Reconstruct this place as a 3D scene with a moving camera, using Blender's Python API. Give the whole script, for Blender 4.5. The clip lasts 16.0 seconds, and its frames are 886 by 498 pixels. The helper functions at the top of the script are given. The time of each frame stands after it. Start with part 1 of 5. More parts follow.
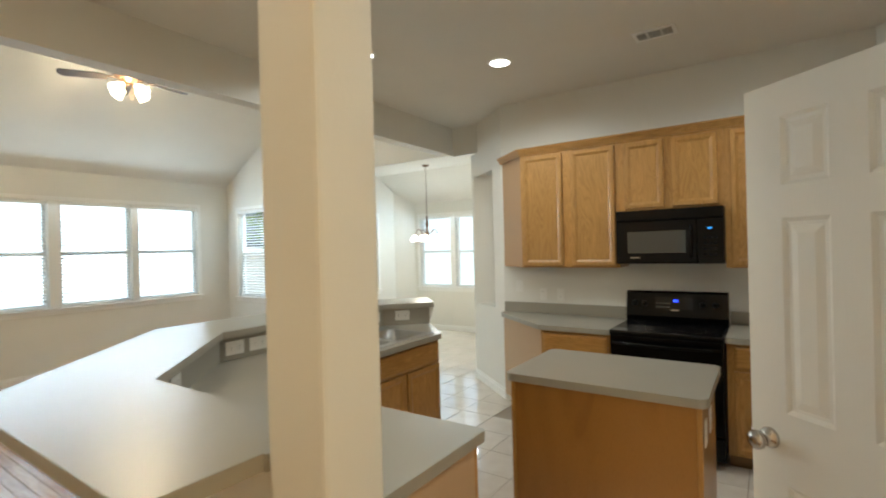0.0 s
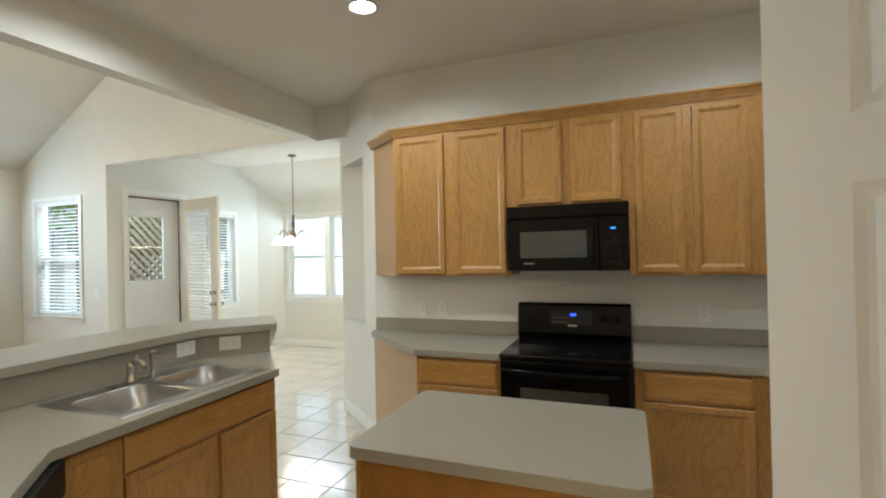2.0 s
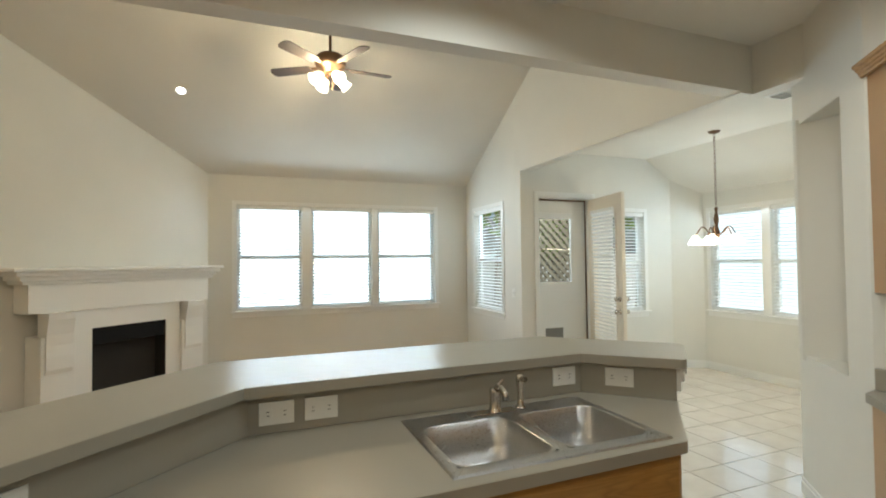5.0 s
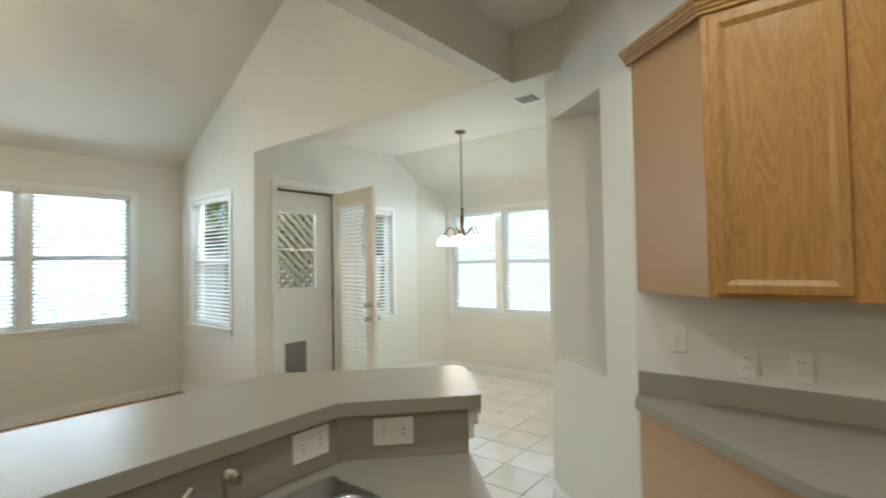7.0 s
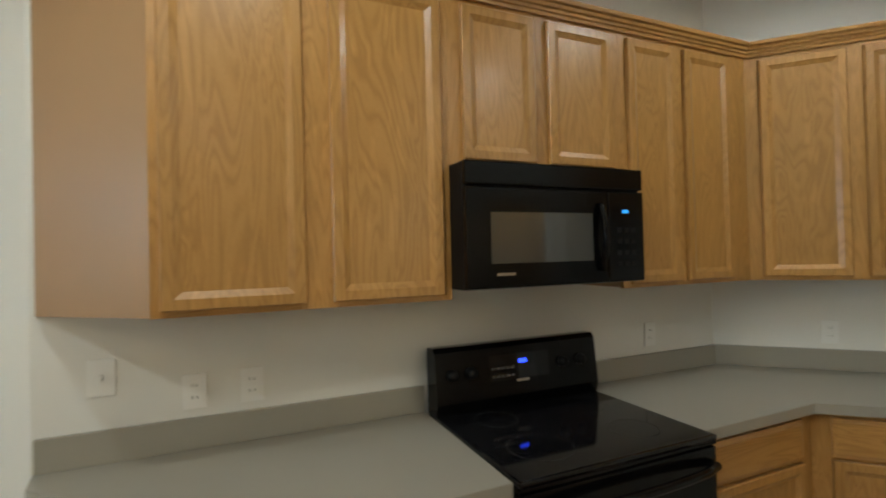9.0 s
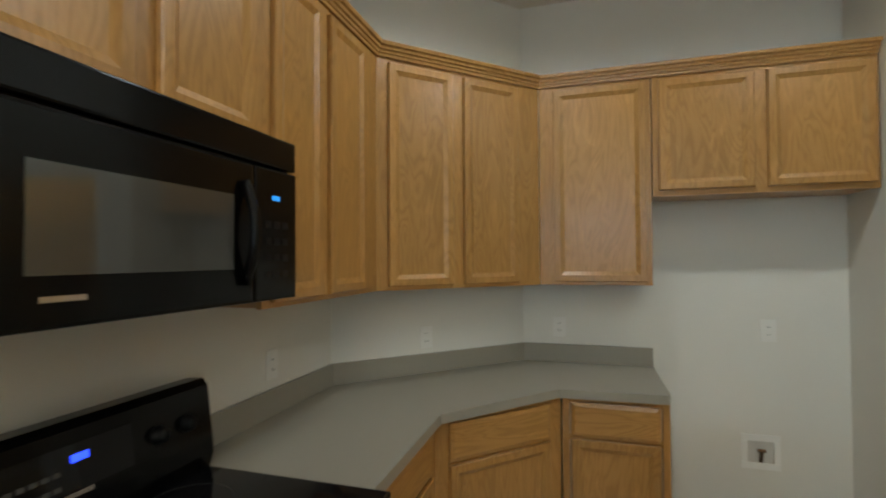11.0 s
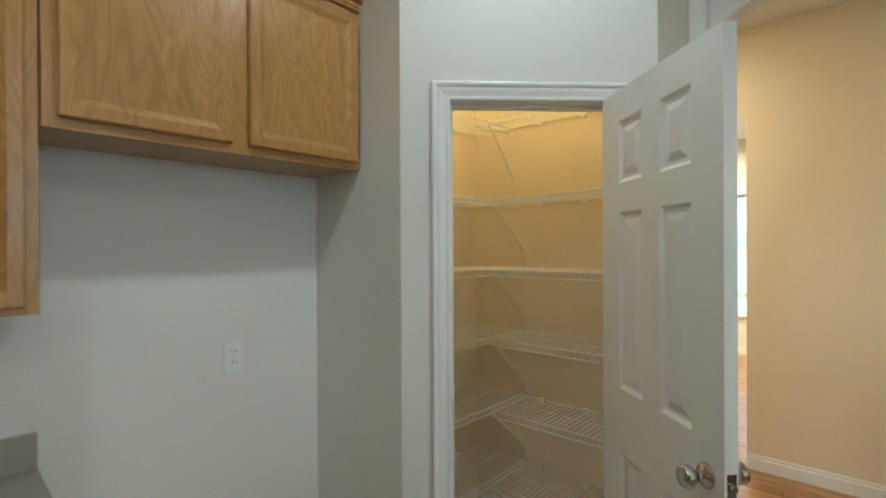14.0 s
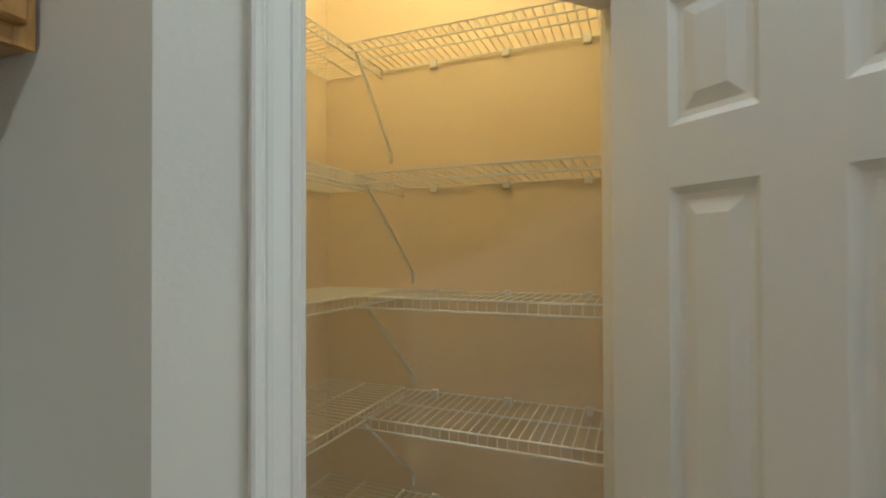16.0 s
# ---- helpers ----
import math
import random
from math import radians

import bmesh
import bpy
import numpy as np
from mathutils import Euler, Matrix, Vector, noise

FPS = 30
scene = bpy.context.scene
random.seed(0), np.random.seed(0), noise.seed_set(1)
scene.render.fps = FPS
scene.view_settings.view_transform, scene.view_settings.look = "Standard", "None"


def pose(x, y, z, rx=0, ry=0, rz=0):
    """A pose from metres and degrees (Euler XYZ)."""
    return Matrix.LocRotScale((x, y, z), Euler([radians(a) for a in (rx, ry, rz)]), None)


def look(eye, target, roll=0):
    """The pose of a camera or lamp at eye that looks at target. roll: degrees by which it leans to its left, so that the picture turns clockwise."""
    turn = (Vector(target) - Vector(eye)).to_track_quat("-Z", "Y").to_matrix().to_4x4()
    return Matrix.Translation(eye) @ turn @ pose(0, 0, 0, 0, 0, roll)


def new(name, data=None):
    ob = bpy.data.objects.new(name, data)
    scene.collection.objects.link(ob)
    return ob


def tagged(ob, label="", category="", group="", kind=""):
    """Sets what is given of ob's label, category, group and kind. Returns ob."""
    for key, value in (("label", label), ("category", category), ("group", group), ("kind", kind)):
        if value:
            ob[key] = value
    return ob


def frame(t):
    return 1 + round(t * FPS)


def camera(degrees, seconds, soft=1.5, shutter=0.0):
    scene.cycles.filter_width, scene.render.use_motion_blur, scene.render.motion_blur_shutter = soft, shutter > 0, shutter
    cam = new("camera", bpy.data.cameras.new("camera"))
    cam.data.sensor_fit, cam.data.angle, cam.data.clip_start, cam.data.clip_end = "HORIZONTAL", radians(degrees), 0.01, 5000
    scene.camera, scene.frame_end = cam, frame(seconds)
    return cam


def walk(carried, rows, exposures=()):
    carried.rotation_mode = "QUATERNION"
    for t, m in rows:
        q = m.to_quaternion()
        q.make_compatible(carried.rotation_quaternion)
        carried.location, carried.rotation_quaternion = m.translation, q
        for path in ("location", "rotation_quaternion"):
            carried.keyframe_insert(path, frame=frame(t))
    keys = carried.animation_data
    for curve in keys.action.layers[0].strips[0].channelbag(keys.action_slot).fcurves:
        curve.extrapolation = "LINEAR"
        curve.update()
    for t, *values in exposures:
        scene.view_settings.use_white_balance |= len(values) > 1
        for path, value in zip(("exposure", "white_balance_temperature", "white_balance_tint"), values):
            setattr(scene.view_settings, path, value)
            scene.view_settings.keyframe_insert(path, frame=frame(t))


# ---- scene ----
cam = camera(85.9, 16.0, 1.9, 0.3)
PATH = [
    (0, (0.331, 0.19, 1.577), (-0.798, 1.841, 1.573), -1.5),
    (0.5, (0.279, 0.397, 1.558), (-0.644, 2.171, 1.554), -1.5),
    (1, (0.238, 0.626, 1.561), (-0.57, 2.456, 1.556), -1.5),
    (1.5, (0.152, 0.88, 1.548), (-0.608, 2.73, 1.546), -1.3),
    (2, (0.065, 1.078, 1.554), (-0.663, 2.941, 1.563), -1.3),
    (2.5, (0.052, 1.317, 1.549), (-0.703, 3.169, 1.562), -1.3),
    (3, (0.057, 1.475, 1.558), (-1.017, 3.162, 1.583), -1.1),
    (3.5, (-0.051, 1.595, 1.534), (-1.52, 2.952, 1.568), -0.8),
    (4, (-0.194, 1.701, 1.538), (-1.987, 2.585, 1.589), -0.6),
    (4.2, (-0.236, 1.732, 1.55), (-2.106, 2.438, 1.602), -0.7),
    (6.3, (-1.077, 2.086, 1.526), (-2.812, 3.079, 1.585), -0.7),
    (6.5, (-1.124, 2.142, 1.52), (-2.739, 3.321, 1.574), -0.9),
    (7, (-1.249, 2.332, 1.53), (-2.493, 3.897, 1.58), -1.1),
    (7.5, (-1.316, 2.46, 1.546), (-2.184, 4.262, 1.581), -1.5),
    (8, (-1.42, 2.569, 1.546), (-1.64, 4.556, 1.585), -1.3),
    (8.5, (-1.451, 2.657, 1.526), (-1.065, 4.619, 1.569), -1.4),
    (9, (-1.359, 2.814, 1.529), (-0.565, 4.649, 1.553), -1.4),
    (9.5, (-1.301, 2.956, 1.514), (-0.13, 4.578, 1.544), -1.2),
    (10, (-1.271, 3.145, 1.515), (0.217, 4.481, 1.545), -1.1),
    (12.5, (-0.582, 3.523, 1.521), (1.298, 2.843, 1.536), -0.3),
    (13, (-0.405, 3.479, 1.541), (1.322, 2.471, 1.519), -0.5),
    (13.5, (-0.177, 3.372, 1.542), (1.368, 2.102, 1.536), -0.4),
    (14, (0.039, 3.278, 1.526), (1.385, 1.799, 1.52), -0.3),
    (14.5, (0.246, 3.174, 1.542), (1.346, 1.503, 1.54), -0.3),
    (15, (0.415, 2.972, 1.531), (1.344, 1.201, 1.536), -0.2),
    (15.5, (0.561, 2.745, 1.536), (1.322, 0.895, 1.544), -0.3),
    (16, (0.722, 2.551, 1.536), (1.473, 0.697, 1.556), -0.2),
]
# stops, kelvin and tint as the clip's own camera drifts
TINTS = [(0.0, 0.14, 5860, 3), (0.5, 0.19, 5750, 2), (2.5, 0.24, 5760, 2), (3.5, 0.27, 5980, 3), (4.0, 0.17, 6030, 3), (6.5, -0.20, 5960, 2), (7.5, 0.0, 5830, 2), (8.5, 0.0, 5860, 2), (10.0, -0.15, 6000, 2), (12.5, -0.10, 5630, -1), (14.5, -0.06, 5410, -2), (16.0, -0.11, 5500, -1)]
walk(cam, [(t, look(eye, target, roll)) for t, eye, target, roll in PATH], TINTS)

# ---- light ----
world = bpy.data.worlds.new("world")
scene.world = world
world.use_nodes = True
wn = world.node_tree
sky = wn.nodes.new("ShaderNodeTexSky")
sky.sky_type, sky.sun_disc = "NISHITA", False
sky.sun_elevation, sky.sun_rotation = radians(63), radians(98)
sky.dust_density, sky.air_density = 4.0, 1.0
wn.links.new(sky.outputs[0], wn.nodes["Background"].inputs[0])
wn.nodes["Background"].inputs[1].default_value = 0.15


def lamp(name, kind, place, power, colour, size=0.1, aim=None, size_y=None):
    data = bpy.data.lights.new(name, kind)
    data.energy, data.color = power, colour
    if kind == "AREA":
        data.size = size
        if size_y:
            data.shape, data.size_y = "RECTANGLE", size_y
    elif kind == "SUN":
        data.angle = radians(size)
    else:
        data.shadow_soft_size = size
    ob = new(name, data)
    ob.matrix_world = look(place, aim) if aim else Matrix.Translation(place)
    return ob


sun = lamp("sun", "SUN", (0, 0, 30), 5.0, (1, 0.97, 0.92), 12, aim=(-15, -2, 0))
DAY, BULB = (0.80, 0.92, 1.0), (1.0, 0.82, 0.6)
# daylight in the window openings, helped by two fill strips
lamp("daylight_living", "AREA", (-7.75, 2.97, 1.70), 50, DAY, 3.6, (0, 2.97, 1.70), 1.9)
lamp("daylight_side", "AREA", (-6.68, 5.75, 3.1), 90, DAY, 1.2, (-6.68, 4.9, 1.5), 0.8)
lamp("daylight_nook", "AREA", (-4.6, 8.1, 1.55), 20, DAY, 2.4, (-4.6, 0, 1.55), 1.8)
# two thin strips added room-side of the blinds to brighten living room and nook
lamp("fill_strip_living", "AREA", (-7.405, 2.97, 2.325), 32, DAY, 2.8, (-4.0, 2.97, 1.35), 0.025)
lamp("fill_strip_nook", "AREA", (-4.6, 7.725, 2.185), 15, DAY, 1.55, (-4.6, 4.5, 0.7), 0.025)
lamp("daylight_dining", "AREA", (1.15, -4.75, 1.4), 9, DAY, 1.1, (1.15, 0, 1.4), 1.9)
# ceiling cans, fan, chandelier and pantry bulbs, and fills for hall, entry, dining
CANS = [(-1.38, 3.55), (-2.12, 2.79), (0.62, 3.55), (0.58, 2.24)]
for cx, cy in CANS:
    can = lamp("can_light", "SPOT", (cx, cy, 2.99), 31 if cx < 0 else 23 if cy > 3 else 21, (1.0, 0.97, 0.90), 0.04, (cx, cy, 0))
    can.data.spot_size, can.data.spot_blend = radians(164), 0.55
lamp("pantry_bulb", "POINT", (1.25, 1.45, 2.75), 11, (1.0, 0.68, 0.28), 0.06)
# three unseen lamps without fixtures, added to brighten hall, entry and dining room
lamp("hall_fill", "AREA", (1.5, 0.2, 2.98), 28, (1.0, 0.74, 0.42), 0.3, (1.5, 0.2, 0))
lamp("entry_fill", "AREA", (-1.6, 0.0, 2.98), 8, (1.0, 0.82, 0.62), 0.3, (-1.6, 0.0, 0))
lamp("dining_fill", "AREA", (1.6, -3.0, 2.9), 150, (1.0, 0.78, 0.5), 0.6, (1.6, -3.0, 0))
for fx, fy in ((-5.32, 2.42), (-5.2, 2.62), (-5.08, 2.4)):
    lamp("fan_bulb", "POINT", (fx, fy, 3.30), 30, (1.0, 0.75, 0.46), 0.05)
for k in range(3):
    a = radians(120 * k + 30)
    lamp("chandelier_bulb", "POINT", (-4.34 + 0.2 * math.cos(a), 6.57 + 0.2 * math.sin(a), 1.67), 6, BULB, 0.05)


# ---- materials ----
def node_material(name, rough=0.5, metal=0.0, colour=(0.5, 0.5, 0.5)):
    m = bpy.data.materials.new(name)
    m.use_nodes = True
    b = m.node_tree.nodes["Principled BSDF"]
    b.inputs["Base Color"].default_value = (*colour, 1)
    b.inputs["Roughness"].default_value, b.inputs["Metallic"].default_value = rough, metal
    return m, m.node_tree, b


def coords(nt, scale=(1, 1, 1), shift=True):
    """Object coordinates, shifted for each object by its own random number."""
    tc, mp = nt.nodes.new("ShaderNodeTexCoord"), nt.nodes.new("ShaderNodeMapping")
    mp.inputs["Scale"].default_value = scale
    nt.links.new(tc.outputs["Object"], mp.inputs["Vector"])
    if shift:
        info, mul = nt.nodes.new("ShaderNodeObjectInfo"), nt.nodes.new("ShaderNodeMath")
        mul.operation = "MULTIPLY"
        mul.inputs[1].default_value = 37.0
        nt.links.new(info.outputs["Random"], mul.inputs[0])
        nt.links.new(mul.outputs[0], mp.inputs["Location"])
    return mp.outputs["Vector"]


def noise_tex(nt, vec, scale, detail=3.0, rough=0.55, distortion=0.0):
    n = nt.nodes.new("ShaderNodeTexNoise")
    n.inputs["Scale"].default_value, n.inputs["Detail"].default_value = scale, detail
    n.inputs["Roughness"].default_value, n.inputs["Distortion"].default_value = rough, distortion
    nt.links.new(vec, n.inputs["Vector"])
    return n.outputs["Fac"]


def ramp(nt, fac, stops):
    r = nt.nodes.new("ShaderNodeValToRGB")
    while len(r.color_ramp.elements) < len(stops):
        r.color_ramp.elements.new(0.5)
    for e, (p, c) in zip(r.color_ramp.elements, stops):
        e.position, e.color = p, (*c, 1)
    nt.links.new(fac, r.inputs[0])
    return r.outputs[0]


def bump(nt, b, fac, strength, distance):
    n = nt.nodes.new("ShaderNodeBump")
    n.inputs["Strength"].default_value, n.inputs["Distance"].default_value = strength, distance
    nt.links.new(fac, n.inputs["Height"])
    nt.links.new(n.outputs[0], b.inputs["Normal"])


def mixed(nt, a, c, fac, mode="MIX"):
    n = nt.nodes.new("ShaderNodeMix")
    n.data_type, n.blend_type = "RGBA", mode
    for value, slot in ((a, 6), (c, 7), (fac, 0)):
        if isinstance(value, (int, float)):
            n.inputs[slot].default_value = value
        elif isinstance(value, tuple):
            n.inputs[slot].default_value = (*value, 1)
        else:
            nt.links.new(value, n.inputs[slot])
    return n.outputs[2]


def paint(name, colour, rough, grain=90, depth=0.0006, spread=0.05):
    m, nt, b = node_material(name, rough)
    v = coords(nt)
    low = tuple(c * (1 - spread) for c in colour)
    nt.links.new(ramp(nt, noise_tex(nt, v, 1.3, 4), [(0.3, low), (0.7, colour)]), b.inputs["Base Color"])
    bump(nt, b, noise_tex(nt, v, grain, 3), 0.35, depth)
    return m


WALL = paint("wall_paint", (0.775, 0.765, 0.71), 0.6, 75, 0.0013)
CEILING = paint("ceiling_paint", (0.78, 0.765, 0.71), 0.85, 110, 0.0015)
TRIM = paint("trim_paint", (0.86, 0.86, 0.83), 0.35, 20, 0.0002, 0.03)
PLATE = paint("white_plastic", (0.82, 0.815, 0.775), 0.35, 20, 0.0001, 0.03)
BLIND = paint("blind_slat", (0.86, 0.87, 0.86), 0.45, 20, 0.0001, 0.03)
BLACK = paint("black_enamel", (0.003, 0.003, 0.003), 0.16, 30, 0.00002, 0.3)
BLACKMATTE = paint("black_plastic", (0.006, 0.006, 0.006), 0.45, 60, 0.0001, 0.3)
for dark in (BLACK, BLACKMATTE):
    dark.node_tree.nodes["Principled BSDF"].inputs["Specular IOR Level"].default_value = 0.2
RINGPRINT = paint("burner_print", (0.085, 0.085, 0.08), 0.25, 30, 0.00002, 0.2)
# wall colour turned beige to carry the warm lamplight of hall and pantry
WARMLITPAINT = paint("warm_lit_wall_paint", (0.82, 0.70, 0.52), 0.6, 70, 0.0012)
RECESSSHADE = paint("shaded_white_plastic", (0.62, 0.61, 0.57), 0.5, 30, 0.0002, 0.05)
CONCRETE = paint("patio_concrete", (0.46, 0.46, 0.45), 0.85, 25, 0.002, 0.15)
DOORGLASS = paint("smoked_glass", (0.045, 0.045, 0.040), 0.05, 10, 0.00001, 0.1)
DOORGLASS.node_tree.nodes["Principled BSDF"].inputs["Specular IOR Level"].default_value = 0.9
CREAM = paint("cream_door_paint", (0.80, 0.74, 0.63), 0.4, 20, 0.0002, 0.03)
FIREBOXDARK = paint("dark_firebox_lining", (0.03, 0.027, 0.024), 0.9, 12, 0.004, 0.4)
GREYPANEL = paint("pet_flap", (0.25, 0.24, 0.22), 0.6, 30, 0.0003, 0.1)
LATTICE = paint("brown_lattice_wood", (0.19, 0.155, 0.10), 0.8, 20, 0.002, 0.3)
BOARD = paint("weathered_board", (0.60, 0.58, 0.54), 0.85, 15, 0.002, 0.2)
WALNUT = paint("dark_walnut", (0.055, 0.04, 0.03), 0.62, 40, 0.0003, 0.3)
STUCCO = paint("fence_wood", (0.45, 0.4, 0.33), 0.85, 10, 0.004, 0.3)
LEAFY = paint("foliage", (0.17, 0.22, 0.06), 0.6, 6, 0.01, 0.5)
LEAFNODES = LEAFY.node_tree
thin = LEAFNODES.nodes.new("ShaderNodeBsdfTranslucent")
thin.inputs["Color"].default_value = (0.30, 0.40, 0.10, 1)
blend = LEAFNODES.nodes.new("ShaderNodeMixShader")
blend.inputs[0].default_value = 0.5
LEAFNODES.links.new(LEAFNODES.nodes["Principled BSDF"].outputs[0], blend.inputs[1])
LEAFNODES.links.new(thin.outputs[0], blend.inputs[2])
LEAFNODES.links.new(blend.outputs[0], LEAFNODES.nodes["Material Output"].inputs["Surface"])
GRASS = paint("grass", (0.10, 0.14, 0.05), 0.9, 12, 0.02, 0.5)


def door_paint():
    """White moulded door skin with a pressed wood grain."""
    m, nt, b = node_material("door_paint", 0.42)
    v = coords(nt, (1, 1, 0.09))
    nt.links.new(ramp(nt, noise_tex(nt, coords(nt), 2, 3), [(0.3, (0.78, 0.78, 0.75)), (0.7, (0.83, 0.83, 0.80))]), b.inputs["Base Color"])
    bump(nt, b, noise_tex(nt, v, 190, 4), 0.35, 0.001)
    return m


DOORPAINT = door_paint()


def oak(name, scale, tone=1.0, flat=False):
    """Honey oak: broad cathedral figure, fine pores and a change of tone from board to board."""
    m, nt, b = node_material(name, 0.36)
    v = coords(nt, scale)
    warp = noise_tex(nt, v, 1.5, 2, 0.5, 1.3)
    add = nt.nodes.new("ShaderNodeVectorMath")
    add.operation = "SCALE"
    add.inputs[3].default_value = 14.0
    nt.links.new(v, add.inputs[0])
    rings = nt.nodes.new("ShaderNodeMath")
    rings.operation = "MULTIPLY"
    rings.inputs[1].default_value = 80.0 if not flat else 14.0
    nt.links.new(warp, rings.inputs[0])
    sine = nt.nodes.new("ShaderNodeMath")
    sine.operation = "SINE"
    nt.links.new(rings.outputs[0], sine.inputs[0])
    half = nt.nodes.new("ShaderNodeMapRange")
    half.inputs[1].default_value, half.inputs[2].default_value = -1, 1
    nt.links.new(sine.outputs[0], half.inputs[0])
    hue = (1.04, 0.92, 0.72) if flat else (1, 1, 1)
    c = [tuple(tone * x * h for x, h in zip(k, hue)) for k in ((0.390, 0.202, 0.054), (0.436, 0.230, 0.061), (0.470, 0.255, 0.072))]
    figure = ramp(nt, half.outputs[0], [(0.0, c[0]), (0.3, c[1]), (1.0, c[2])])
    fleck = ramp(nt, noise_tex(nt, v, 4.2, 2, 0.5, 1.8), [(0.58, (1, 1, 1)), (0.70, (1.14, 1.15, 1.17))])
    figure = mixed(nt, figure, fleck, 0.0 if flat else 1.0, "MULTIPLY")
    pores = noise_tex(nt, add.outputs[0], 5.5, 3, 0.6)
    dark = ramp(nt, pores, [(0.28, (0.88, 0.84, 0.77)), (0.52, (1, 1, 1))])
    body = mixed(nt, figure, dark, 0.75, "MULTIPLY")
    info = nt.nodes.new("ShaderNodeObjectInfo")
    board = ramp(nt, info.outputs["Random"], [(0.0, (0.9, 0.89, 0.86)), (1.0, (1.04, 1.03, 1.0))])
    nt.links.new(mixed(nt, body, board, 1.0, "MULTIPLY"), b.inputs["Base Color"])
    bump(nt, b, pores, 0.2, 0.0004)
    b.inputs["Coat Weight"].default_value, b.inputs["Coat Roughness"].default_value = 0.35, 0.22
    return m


OAK = oak("oak_upright", (4.6, 4.6, 0.85))
OAKX = oak("oak_level", (0.62, 5.0, 5.0))
OAKPANEL = oak("oak_veneer", (2.6, 2.6, 0.5), 0.68, True)
OAKSIDE = paint("maple_print_side", (0.50, 0.345, 0.205), 0.45, 30, 0.0001, 0.06)
OAKEND = paint("oak_print_side", (0.42, 0.255, 0.12), 0.36, 30, 0.0001, 0.1)
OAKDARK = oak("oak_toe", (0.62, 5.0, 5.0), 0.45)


def laminate():
    m, nt, b = node_material("grey_laminate", 0.31)
    v = coords(nt, shift=False)
    nt.links.new(ramp(nt, noise_tex(nt, v, 1.4, 2), [(0.25, (0.322, 0.301, 0.247)), (0.75, (0.348, 0.328, 0.273))]), b.inputs["Base Color"])
    return m


LAMINATE = laminate()


def metal(name, colour, rough, stretch=(1, 1, 1)):
    m, nt, b = node_material(name, rough, 1.0, colour)
    v = coords(nt, stretch)
    nt.links.new(ramp(nt, noise_tex(nt, v, 90, 3), [(0.3, (rough * 0.8,) * 3), (0.7, (rough * 1.25,) * 3)]), b.inputs["Roughness"])
    return m


STEEL = metal("brushed_steel", (0.50, 0.51, 0.52), 0.30, (6, 1, 6))
NICKEL = metal("satin_nickel", (0.55, 0.52, 0.48), 0.22)
BRONZE = metal("bronze", (0.16, 0.10, 0.06), 0.4)


def tile_material():
    m, nt, b = node_material("floor_tile_glaze", 0.2)
    v = coords(nt)
    cloud = ramp(nt, noise_tex(nt, v, 5, 5), [(0.3, (0.67, 0.61, 0.53)), (0.7, (0.77, 0.72, 0.64))])
    info = nt.nodes.new("ShaderNodeObjectInfo")
    each = ramp(nt, info.outputs["Random"], [(0, (0.92, 0.92, 0.91)), (1, (1.0, 1.0, 1.0))])
    nt.links.new(mixed(nt, cloud, each, 1.0, "MULTIPLY"), b.inputs["Base Color"])
    nt.links.new(ramp(nt, noise_tex(nt, v, 9, 3), [(0.3, (0.09,) * 3), (0.7, (0.19,) * 3)]), b.inputs["Roughness"])
    b.inputs["Specular IOR Level"].default_value = 0.8
    bump(nt, b, noise_tex(nt, v, 7, 2), 0.12, 0.0015)
    return m


TILE = tile_material()
GROUT = paint("grout", (0.38, 0.33, 0.26), 0.9, 60, 0.001, 0.2)


def plank_material():
    m, nt, b = node_material("oak_floor_plank", 0.22)
    g = nt.nodes.new("ShaderNodeNewGeometry")
    v = coords(nt, (0.8, 6, 6), False)
    grain = ramp(nt, noise_tex(nt, v, 4, 4, 0.6, 0.5), [(0.3, (0.30, 0.155, 0.06)), (0.7, (0.46, 0.26, 0.115))])
    each = ramp(nt, g.outputs["Random Per Island"], [(0, (0.75, 0.74, 0.72)), (1, (1, 1, 1))])
    nt.links.new(mixed(nt, grain, each, 1.0, "MULTIPLY"), b.inputs["Base Color"])
    return m


PLANK = plank_material()


def glass_material():
    m, nt, b = node_material("window_glass", 0.02, 0, (1, 1, 1))
    b.inputs["Transmission Weight"].default_value, b.inputs["IOR"].default_value = 1.0, 1.05
    return m


GLASS = glass_material()


def dark_glass():
    m, nt, b = node_material("black_ceramic_glass", 0.06, 0, (0.006, 0.006, 0.007))
    b.inputs["Specular IOR Level"].default_value = 0.38
    return m


COOKGLASS = dark_glass()


def glow(name, colour, strength):
    m, nt, b = node_material(name, 0.4, 0, colour)
    b.inputs["Emission Color"].default_value, b.inputs["Emission Strength"].default_value = (*colour, 1), strength
    return m


LENS = glow("lit_can_lens", (1.0, 0.93, 0.82), 9)
SHADEGLOW = glow("lit_frosted_glass", (1.0, 0.82, 0.58), 9)
SHADESOFT = glow("lit_alabaster_glass", (1.0, 0.86, 0.66), 7.0)
BLUE = glow("blue_display", (0.03, 0.06, 1.0), 3.0)
CYAN = glow("cyan_display", (0.05, 0.33, 0.9), 0.8)


